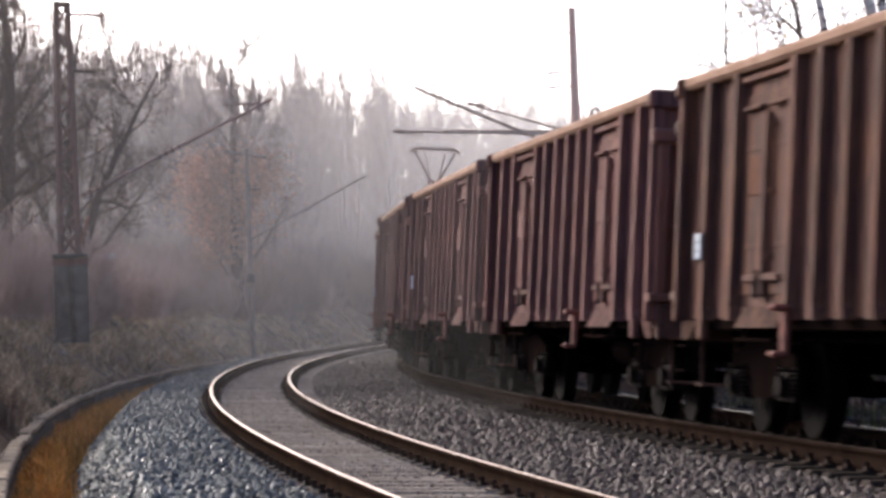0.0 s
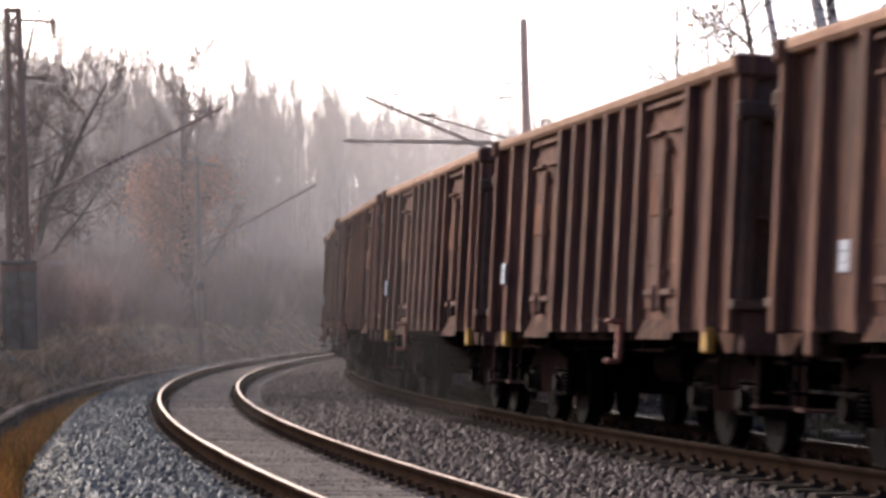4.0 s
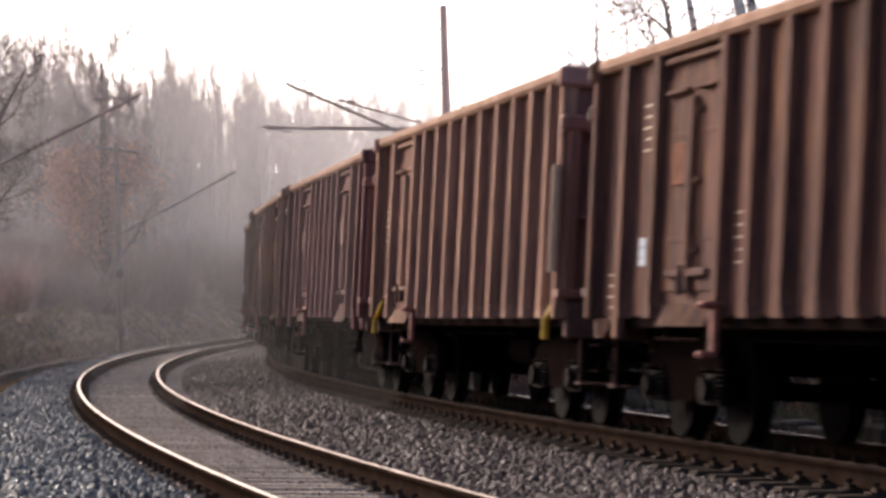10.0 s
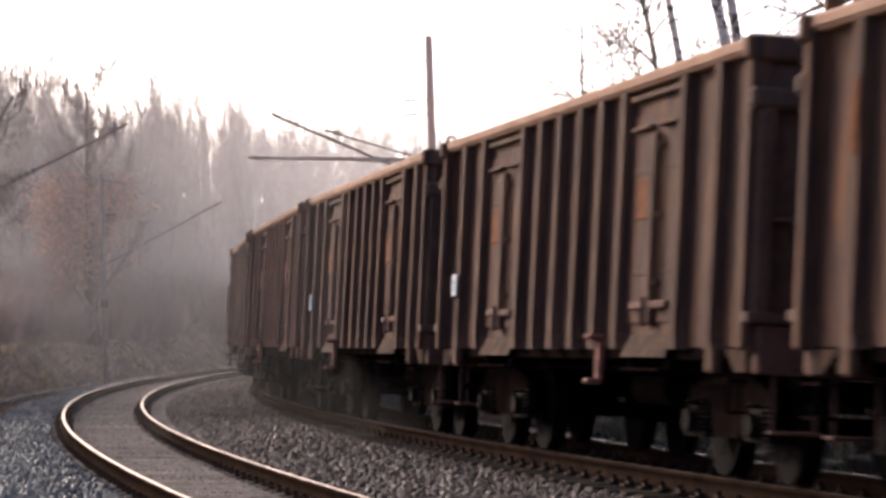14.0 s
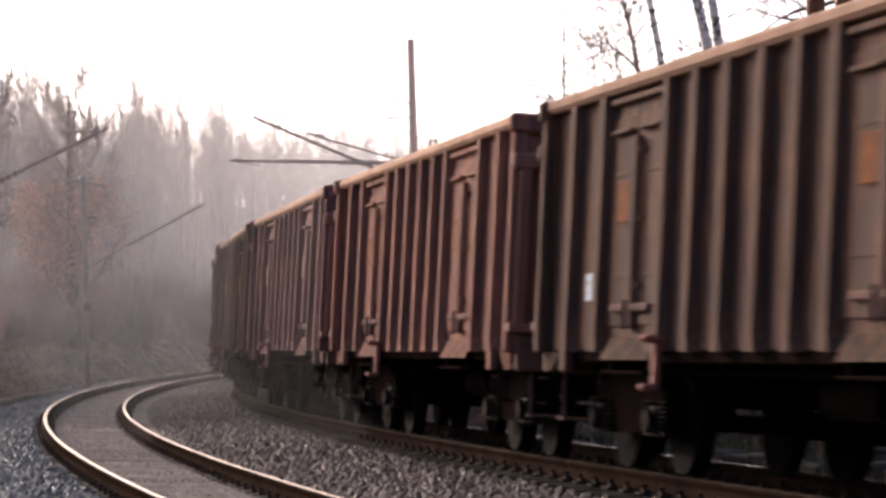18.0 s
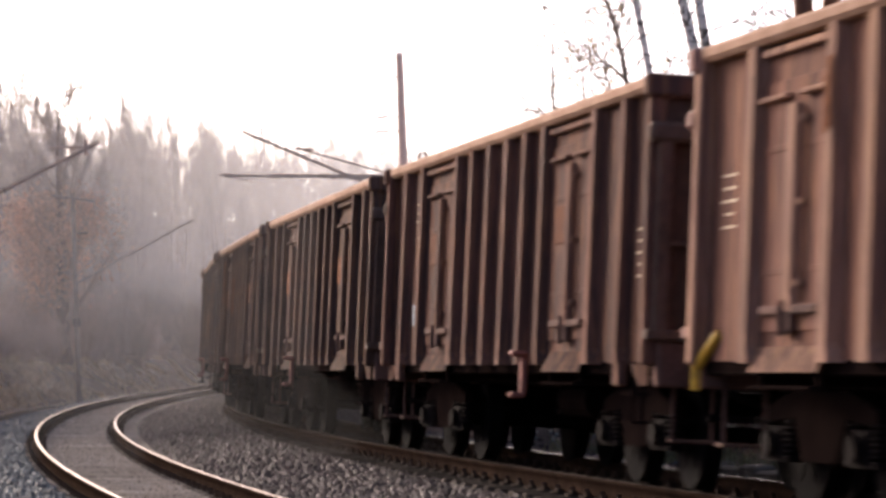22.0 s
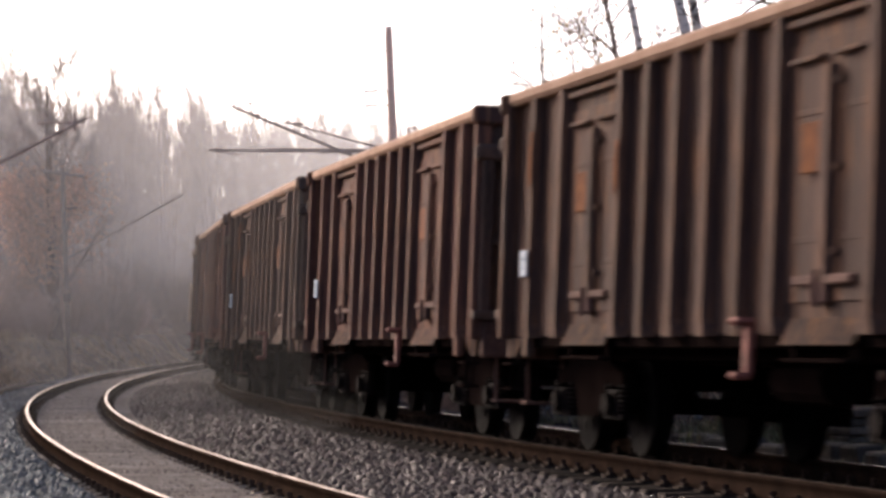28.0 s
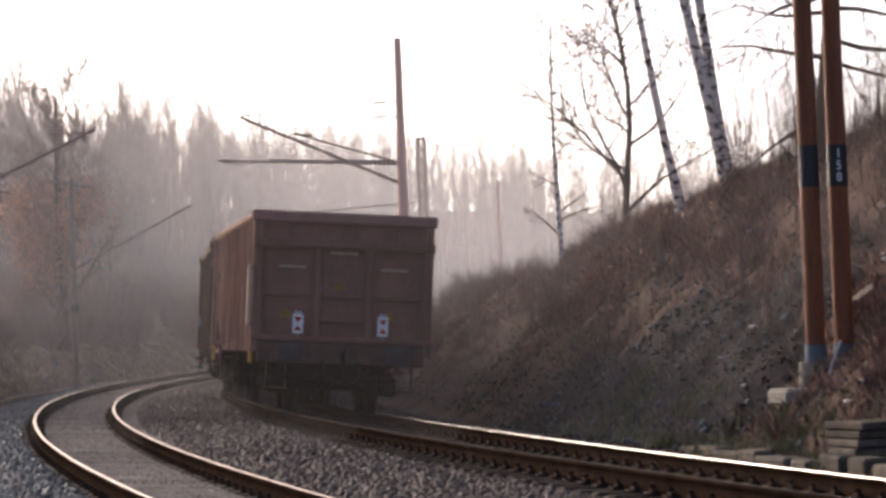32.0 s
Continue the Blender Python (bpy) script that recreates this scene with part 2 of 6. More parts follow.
M = {}
M["wagon"] = weathered_paint("brown_wagon_paint", (0.175, 0.086, 0.064), (0.082, 0.042, 0.035), (0.26, 0.125, 0.068), (0.05, 0.034, 0.031), 0.25)
M["wagon_red"] = weathered_paint("purple_brown_wagon_paint", (0.23, 0.112, 0.098), (0.125, 0.059, 0.055), (0.24, 0.112, 0.075), (0.068, 0.042, 0.043), 0.15)
M["wagon_soot"] = weathered_paint("sooty_wagon_paint", (0.12, 0.073, 0.057), (0.066, 0.04, 0.033), (0.21, 0.1, 0.05), (0.046, 0.032, 0.028), 0.15)
# Dark brown for the end walls of the brown and dark wagons.
M["end_dark"] = material("dark_brown_end_paint", (0.13, 0.082, 0.062), (0.06, 0.042, 0.034), 0.85, 0, 1.5, 12, 0.3, 0.01, (0.16, 0.085, 0.06), 0.66, (1.5, 1.5, 0.7), 0.15, 0.05)
M["wagon_light"] = weathered_paint("faded_wagon_paint", (0.385, 0.225, 0.163), (0.24, 0.14, 0.103), (0.42, 0.235, 0.135), (0.125, 0.073, 0.06), 0.12)
M["light_sheet"] = weathered_paint("faded_brown_sheet", (0.26, 0.125, 0.09), (0.15, 0.072, 0.054), (0.34, 0.165, 0.09), (0.075, 0.042, 0.036), 0.12)
M["wagon_warm"] = weathered_paint("reddish_wagon_paint", (0.3, 0.135, 0.1), (0.15, 0.066, 0.052), (0.34, 0.16, 0.09), (0.08, 0.047, 0.043), 0.15)
# Paler than the sides: sky light on the top edges, put into the colour.
M["caprail"] = material("sky_pale_cap_rail", (0.413, 0.275, 0.199), (0.275, 0.168, 0.115), 0.85, 0, 3, 30, 0.2, 0.005, None, 0.6, (1, 1, 1), 0.2, spec=0.02)
# Grime, darkened further: the shade beneath the wagons is in these three colours.
M["under"] = material("shade_dark_grimy_underframe", (0.013, 0.0083, 0.0072), (0.006, 0.004, 0.0037), 1.0, 0, 3, 30, 0.3, 0.01, (0.03, 0.018, 0.013), 0.66, (1, 1, 1), 0.2, spec=0)
M["wheel"] = material("shade_dark_wheel_steel", (0.008, 0.0064, 0.006), (0.004, 0.0032, 0.0032), 1.0, 0.0, 5, 40, 0.1, spec=0.03)
M["bogie"] = material("shade_dark_dusty_bogie", (0.015, 0.0105, 0.0095), (0.0065, 0.0046, 0.0042), 0.9, 0, 4, 25, 0.3, 0.01, (0.035, 0.022, 0.017), 0.66, (1, 1, 1), 0.2, spec=0.02)
# End-wall shade, from facing off the sun, put into the paint colour.
M["wagon_end"] = material("purple_brown_end_shade", (0.25, 0.115, 0.088), (0.165, 0.077, 0.06), 0.7, 0, 1.2, 9, 0.2, 0.008, (0.2, 0.085, 0.06), 0.64, (1.5, 1.5, 0.8), 0.1, 0.1)
M["end_cap"] = material("pinkish_brown_end_cap", (0.4, 0.22, 0.175), (0.28, 0.15, 0.12), 0.8, 0, 2, 14, 0.2, 0.006, None, 0.6, (1, 1, 1), 0.1, 0.05)
M["headstock"] = material("grimy_headstock", (0.15, 0.085, 0.068), (0.07, 0.043, 0.036), 0.8, 0, 3, 20, 0.3, 0.01, (0.18, 0.1, 0.075), 0.64, (1, 1, 1), 0.1, spec=0.02)
M["buffer"] = material("greasy_buffer_steel", (0.085, 0.073, 0.073), (0.045, 0.039, 0.039), 0.7, 0.1, 4, 30, 0.2, 0.005, spec=0.04)
M["signal_red"] = material("signal_red_film", (0.75, 0.08, 0.04), (0.6, 0.06, 0.035), 0.5, 0, 6, 40, 0.02)
M["plate"] = material("white_plate", (0.3, 0.35, 0.42), (0.21, 0.25, 0.3), 0.5, 0, 6, 50, 0.05, spec=0.05)
M["board_white"] = material("white_board_film", (0.88, 0.87, 0.84), (0.8, 0.79, 0.77), 0.5, 0, 6, 50, 0.02)
M["plate_ink"] = material("faded_grey_ink", (0.1, 0.12, 0.15), (0.075, 0.09, 0.11), 0.6, 0, 6, 40, 0.05, spec=0.05)
M["lever"] = material("worn_red_lever", (0.27, 0.105, 0.085), (0.12, 0.05, 0.04), 0.75, 0, 6, 40, 0.1, spec=0.05)
M["yellow"] = material("yellow_paint", (0.72, 0.43, 0.05), (0.4, 0.25, 0.045), 0.5, 0, 6, 40, 0.1, spec=0.05)
M["yellow_worn"] = material("worn_yellow_paint", (0.5, 0.28, 0.05), (0.26, 0.15, 0.04), 0.6, 0, 6, 40, 0.1, spec=0.05)
M["pipe"] = material("pale_grey_pipe", (0.62, 0.46, 0.31), (0.46, 0.33, 0.22), 0.5, 0, 4, 30, 0.1, spec=0.05)
M["orange"] = material("orange_rust", (0.19, 0.066, 0.024), (0.09, 0.036, 0.018), 0.9, 0, 8, 40, 0.2, spec=0.03)
M["rust_tag"] = material("rust_brown_tag", (0.2, 0.08, 0.04), (0.09, 0.042, 0.03), 0.9, 0, 8, 40, 0.2, vary=0.3, spec=0.03)
M["blue"] = material("blue_spray_paint", (0.2, 0.31, 0.46), (0.2, 0.17, 0.19), 0.6, 0, 5, 30, 0.1, spec=0.05)
M["marking"] = material("pale_marking_paint", (0.55, 0.42, 0.29), (0.32, 0.23, 0.16), 0.6, 0, 5, 30, 0.05, spec=0.05)
M["black"] = material("black_paint", (0.02, 0.02, 0.022), (0.012, 0.012, 0.013), 0.5, 0, 6, 40, 0.1)
M["rail"] = material("rusty_rail", (0.034, 0.021, 0.015), (0.015, 0.0098, 0.0075), 1.0, 0.0, 3, 40, 0.3, 0.004, spec=0.0)
M["railtop"] = material("polished_rail_head", (0.6, 0.47, 0.36), (0.45, 0.35, 0.27), 0.5, 1.0, 3, 60, 0.05, 0.001)
M["rail_gleam"] = material("freshly_polished_rail_head", (0.85, 0.75, 0.6), (0.75, 0.65, 0.52), 0.2, 1.0, 3, 60, 0.02, 0.0005)
M["rail_worn"] = material("dull_rail_head", (0.075, 0.055, 0.043), (0.04, 0.03, 0.025), 0.8, 0, 3, 60, 0.1, 0.001, spec=0.05)
M["sleeper"] = material("weathered_sleeper", (0.44, 0.38, 0.315), (0.25, 0.21, 0.17), 0.9, 0, 3, 50, 0.4, 0.01, None, 0.6, (1, 1, 1), 0.2, spec=0.02)
# Running track's sleepers, a much darker brown than the outer track's.
M["sleeper_dark"] = material("dark_brown_sleeper", (0.06, 0.046, 0.037), (0.028, 0.022, 0.019), 0.9, 0, 3, 50, 0.4, 0.01, None, 0.6, (1, 1, 1), 0.2, spec=0.02)
M["clip"] = material("rail_fastening", (0.07, 0.044, 0.03), (0.03, 0.021, 0.018), 0.8, 0.0, 10, 60, 0.2, spec=0.03)
M["ballast_bed"] = material("ballast_bed", (0.15, 0.13, 0.118), (0.05, 0.042, 0.04), 0.95, 0, 6, 24, 1.0, 0.05, spec=0)
M["dust"] = material("dusty_track_bed", (0.29, 0.25, 0.21), (0.15, 0.125, 0.105), 0.95, 0, 3, 30, 0.8, 0.03, spec=0)
M["stone"] = material("grey_brown_ballast", (0.125, 0.098, 0.09), (0.048, 0.037, 0.035), 0.65, 0, 5, 30, 0.3, 0.01, island=0.38, spec=0.1)
M["stone_blue"] = material("blue_grey_ballast", (0.12, 0.142, 0.158), (0.04, 0.047, 0.053), 0.6, 0, 5, 30, 0.3, 0.01, island=0.36, spec=0.15)
M["stone_dust"] = material("dusty_ballast", (0.36, 0.305, 0.26), (0.17, 0.14, 0.12), 0.9, 0, 5, 30, 0.3, 0.01, island=0.65, spec=0.05)
M["earth"] = material("dark_earth", (0.18, 0.125, 0.098), (0.06, 0.043, 0.037), 0.95, 0, 0.9, 10, 0.9, 0.06, (0.22, 0.175, 0.13), 0.6, spec=0)
M["black_soil"] = material("bare_black_soil", (0.03, 0.023, 0.026), (0.009, 0.0074, 0.0082), 0.9, 0, 1.6, 16, 0.9, 0.06, (0.07, 0.054, 0.047), 0.62, spec=0.05)
M["bank"] = material("grassy_bank", (0.27, 0.2, 0.138), (0.05, 0.04, 0.034), 0.95, 0, 1.1, 14, 0.9, 0.05, (0.12, 0.13, 0.06), 0.62, spec=0)
M["forest_floor"] = material("leaf_litter", (0.17, 0.12, 0.085), (0.08, 0.06, 0.045), 0.95, 0, 0.2, 2.5, 0.6, 0.1, spec=0)
M["grass"] = material("dry_grass", (0.37, 0.245, 0.18), (0.15, 0.098, 0.077), 0.9, 0, 0.8, 6, 0, island=0.5, spec=0.03)
M["straw"] = material("straw_coloured_grass", (0.82, 0.64, 0.41), (0.42, 0.31, 0.19), 0.9, 0, 0.8, 6, 0, island=0.5, spec=0.03)
M["grass_green"] = material("winter_grass", (0.25, 0.24, 0.13), (0.11, 0.105, 0.06), 0.9, 0, 0.8, 6, 0, island=0.5, spec=0.03)
M["reed"] = material("rust_orange_reed", (0.95, 0.5, 0.14), (0.38, 0.19, 0.055), 0.85, 0, 2, 12, 0, island=0.5, spec=0.03)
M["twig"] = material("reddish_twig", (0.56, 0.42, 0.345), (0.35, 0.25, 0.2), 0.85, 0, 2, 12, 0, vary=0.25, spec=0.03)
M["stem"] = material("dead_stem", (0.34, 0.25, 0.19), (0.14, 0.1, 0.08), 0.9, 0, 2, 12, 0, island=0.4, spec=0.03)
M["bark"] = material("grey_brown_bark", (0.27, 0.205, 0.165), (0.14, 0.11, 0.092), 0.9, 0, 3, 25, 0.6, 0.03, None, 0.6, (1, 1, 0.4), 0.2, spec=0.03)
# Darker brown bark than the grey-brown one above.
M["bark_dark"] = material("dark_brown_bark", (0.12, 0.08, 0.06), (0.06, 0.042, 0.034), 0.9, 0, 3, 25, 0.6, 0.03, None, 0.6, (1, 1, 0.4), 0.2, spec=0.03)
# Distance haze is put into this pale bark colour.
M["far_bark"] = material("haze_pale_bark", (0.345, 0.262, 0.218), (0.215, 0.165, 0.138), 0.9, 0, 1, 6, 0, vary=0.25, spec=0)
M["birch"] = material("birch_bark", (0.85, 0.78, 0.69), (0.6, 0.53, 0.46), 0.7, 0, 13, 20, 0.3, 0.01, (0.05, 0.042, 0.038), 0.5, (1, 1, 1.2), spec=0.1)
M["leaf"] = material("withered_leaf", (0.66, 0.37, 0.23), (0.44, 0.24, 0.15), 0.8, 0, 2, 8, 0, island=0.4, spec=0.1)
M["leaf_pale"] = material("pale_withered_leaf", (0.5, 0.33, 0.17), (0.3, 0.18, 0.09), 0.8, 0, 2, 8, 0, island=0.4)
M["concrete"] = material("weathered_concrete", (0.34, 0.32, 0.275), (0.18, 0.17, 0.145), 0.9, 0, 2.5, 30, 0.4, 0.015, (0.16, 0.13, 0.09), 0.62, (1, 1, 0.6), 0.1, spec=0.05)
M["kerb"] = material("dirty_kerb_concrete", (0.16, 0.14, 0.115), (0.07, 0.06, 0.05), 0.9, 0, 3, 30, 0.5, 0.02, (0.24, 0.13, 0.05), 0.6, (1, 1, 1), 0.25, spec=0.03)
M["kerb_cap"] = material("pale_weathered_kerb_cap", (0.45, 0.36, 0.26), (0.19, 0.15, 0.105), 0.9, 0, 3, 30, 0.5, 0.02, (0.3, 0.2, 0.1), 0.63, (1, 1, 1), 0.2, spec=0.03)
M["rust_wall"] = material("iron_stained_wall", (0.3, 0.155, 0.06), (0.1, 0.055, 0.03), 0.8, 0, 2, 20, 0.5, 0.02, (0.16, 0.12, 0.05), 0.6, (3, 3, 0.5))
M["mast_rust"] = material("rust_brown_mast_paint", (0.29, 0.115, 0.054), (0.15, 0.062, 0.034), 0.6, 0, 2, 20, 0.2, 0.004, (0.12, 0.05, 0.03), 0.64, (3, 3, 0.3), 0.08, spec=0.15)
# Red lightened to carry the glare on masts against the bright sky.
M["mast_pale"] = material("glare_pale_red_mast", (0.75, 0.44, 0.33), (0.6, 0.33, 0.24), 0.6, 0, 2, 20, 0.2, 0.004, None, 0.6, (3, 3, 0.3))
M["galv"] = material("blue_grey_mast_base", (0.14, 0.18, 0.215), (0.09, 0.115, 0.14), 0.6, 0.2, 4, 30, 0.2, 0.004)
M["lattice"] = material("weathered_lattice_steel", (0.21, 0.1, 0.068), (0.1, 0.055, 0.042), 0.7, 0.2, 3, 30, 0.2, 0.004)
M["steel"] = material("dull_steel_tube", (0.42, 0.29, 0.23), (0.25, 0.17, 0.135), 0.9, 0.0, 3, 30, 0.1, 0.003, spec=0.1)
M["pole_grey"] = material("weathered_grey_pole", (0.2, 0.165, 0.14), (0.12, 0.1, 0.085), 0.9, 0, 3, 30, 0.1, 0.003, spec=0.1)
M["insulator"] = material("brown_porcelain", (0.10, 0.06, 0.045), (0.06, 0.04, 0.03), 0.6, 0, 3, 30, 0.05, spec=0.1)
M["litter"] = material("pale_litter", (0.75, 0.74, 0.72), (0.5, 0.5, 0.48), 0.6, 0, 6, 30, 0.2)
M["wood"] = material("old_board", (0.3, 0.25, 0.18), (0.16, 0.13, 0.1), 0.85, 0, 4, 30, 0.3, 0.01, None, 0.6, (0.4, 3, 3))
M["loco"] = material("locomotive_paint", (0.12, 0.16, 0.12), (0.07, 0.09, 0.075), 0.5, 0, 2, 20, 0.1)

M["water"] = bpy.data.materials.new("ditch_water")
M["water"].use_nodes = True
_w = M["water"].node_tree.nodes["Principled BSDF"]
_w.inputs["Base Color"].default_value = (0.05, 0.035, 0.02, 1)
_w.inputs["Roughness"].default_value = 0.05
_wn, _wb = M["water"].node_tree.nodes.new("ShaderNodeTexNoise"), M["water"].node_tree.nodes.new("ShaderNodeBump")
_wn.inputs["Scale"].default_value = 6
_wb.inputs["Strength"].default_value, _wb.inputs["Distance"].default_value = 0.15, 0.02
M["water"].node_tree.links.new(_wn.outputs["Fac"], _wb.inputs["Height"])
M["water"].node_tree.links.new(_wb.outputs["Normal"], _w.inputs["Normal"])


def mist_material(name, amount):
    """Translucent surface standing in for thin mist: mostly clear, the rest scatters the light that falls on either
    side; it thins out upwards and in wisps.
    """
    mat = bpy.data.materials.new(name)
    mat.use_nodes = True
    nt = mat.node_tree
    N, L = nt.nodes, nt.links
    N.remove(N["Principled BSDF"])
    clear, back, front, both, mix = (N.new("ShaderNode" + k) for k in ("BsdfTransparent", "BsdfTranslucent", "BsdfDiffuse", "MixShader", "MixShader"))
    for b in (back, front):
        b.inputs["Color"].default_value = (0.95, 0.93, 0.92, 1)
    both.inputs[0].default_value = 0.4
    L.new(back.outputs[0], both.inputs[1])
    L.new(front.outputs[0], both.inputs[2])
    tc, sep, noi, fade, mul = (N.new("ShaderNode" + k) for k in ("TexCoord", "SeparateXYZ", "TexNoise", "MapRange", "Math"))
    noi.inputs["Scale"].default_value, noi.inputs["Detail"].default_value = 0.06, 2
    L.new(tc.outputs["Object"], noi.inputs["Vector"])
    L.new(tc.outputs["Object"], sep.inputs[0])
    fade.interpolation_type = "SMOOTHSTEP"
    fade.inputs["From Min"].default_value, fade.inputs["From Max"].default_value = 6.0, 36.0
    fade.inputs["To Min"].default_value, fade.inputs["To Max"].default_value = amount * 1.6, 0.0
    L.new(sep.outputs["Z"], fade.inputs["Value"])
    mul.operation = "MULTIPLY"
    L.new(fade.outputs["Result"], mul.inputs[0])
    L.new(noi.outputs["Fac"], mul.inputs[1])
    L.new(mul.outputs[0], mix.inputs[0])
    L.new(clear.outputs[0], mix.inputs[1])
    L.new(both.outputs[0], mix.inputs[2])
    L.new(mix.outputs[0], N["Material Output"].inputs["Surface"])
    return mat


# ---- ground ----
def build_ground():
    s_list = np.concatenate([np.linspace(-math.pi * RC, -115, 70), np.arange(-112, -30, 0.25), np.arange(-30, 80, 0.5), np.linspace(84, math.pi * RC, 76)[:-1]])
    lats = np.concatenate([[-395, -300, -200, -120, -80, -50, -35, -26, -20], np.arange(-17, -9, 0.4), np.arange(-9, -2.4, 0.2), [-2.2, -1.9, 0, 2.3, 4.5, 6.7, 6.76, 7.0, 7.3, 7.6, 7.9, 7.96, 8.15],
                           np.arange(8.5, 16, 0.4), [17, 19, 22, 26, 31, 40, 55, 75, 100, 140, 200, 300, 500, 900, 1600, 3000]])
    S, LA = np.meshgrid(s_list, lats, indexing="ij")
    Z = ground_z(S, LA)
    A = S / RC
    v = np.stack([CX - (RC + LA) * np.cos(A), CY + (RC + LA) * np.sin(A), Z], -1).reshape(-1, 3)
    ns, nl = S.shape
    i, j = np.meshgrid(np.arange(ns), np.arange(nl - 1), indexing="ij")
    i2 = (i + 1) % ns
    f = np.stack([i * nl + j, i * nl + j + 1, i2 * nl + j + 1, i2 * nl + j], -1).reshape(-1, 4)
    me = mesh_np("ground", v, f)
    for k in ("earth", "bank", "forest_floor", "ballast_bed", "black_soil"):
        me.materials.append(M[k])
    mid = ((lats[:-1] + lats[1:]) / 2)
    idx = np.select([mid < -24, mid < -2.4, mid < 6.76, mid < 8.0, mid < 24], [2, 0, 3, 0, 1], 2)
    full = np.tile(idx, ns).reshape(ns, -1)
    SS, MM = S[:, :-1] + 0.25, np.broadcast_to(mid, full.shape)
    full = np.where((full == 0) & black_soil(SS, MM), 4, full)
    me.polygons.foreach_set("material_index", full.ravel().astype(np.int32))
    smooth(me)
    return thing("ground", Matrix(), "brown earth, dry grass banks and leaf litter beside the railway", "ground", "", "structure", me)


build_ground()


def arc_sweep(name, profile, s0, s1, step, lat, z, tilt, mats, mat_of=None, closed=True):
    """Profile (lat, up) points swept along the curve."""
    n = int(round((s1 - s0) / step)) + 1
    ss = np.linspace(s0, s1, n)
    pr = np.array(profile, float)
    th = tilt
    la = pr[:, 0] * math.cos(th) - pr[:, 1] * math.sin(th)
    la = la[None] + np.broadcast_to(lat(ss) if callable(lat) else lat, (n,))[:, None]
    up = z + pr[:, 0] * math.sin(th) + pr[:, 1] * math.cos(th)
    A = ss[:, None] / RC
    v = np.stack([CX - (RC + la) * np.cos(A), CY + (RC + la) * np.sin(A), np.broadcast_to(up[None], (n, len(pr)))], -1).reshape(-1, 3)
    k = len(pr)
    m = k if closed else k - 1
    i, j = np.meshgrid(np.arange(n - 1), np.arange(m), indexing="ij")
    j2 = (j + 1) % k
    f = np.stack([i * k + j, i * k + j2, (i + 1) * k + j2, (i + 1) * k + j], -1).reshape(-1, 4)
    me = mesh_np(name, v, f)
    for q in mats:
        me.materials.append(q)
    if mat_of:
        me.polygons.foreach_set("material_index", np.tile(np.array(mat_of, np.int32), n - 1))
    bm = bmesh.new()
    bm.from_mesh(me)
    bmesh.ops.recalc_face_normals(bm, faces=bm.faces)
    bm.to_mesh(me)
    bm.free()
    return me


# ---- track ----
RAIL = [(-0.036, -0.008), (-0.026, 0.0), (0.026, 0.0), (0.036, -0.008), (0.036, -0.036), (0.009, -0.05), (0.009, -0.145), (0.075, -0.163), (0.075, -0.172),
        (-0.075, -0.172), (-0.075, -0.163), (-0.009, -0.145), (-0.009, -0.05), (-0.036, -0.036)]
RAIL_MAT = [0, 1, 0] + [0] * 11
GAUGE_MAT = [0, 1, 1] + [0] * 11
S_NEAR, S_FAR = -98.0, 72.0


def sleeper_bm():
    bm = B()
    box(bm, (0, 0, -0.295), (0.26, 2.5, 0.21), 0.03)
    for y in (-0.75, 0.75):
        box(bm, (0, y, -0.181), (0.2, 0.32, 0.018))
    return bm


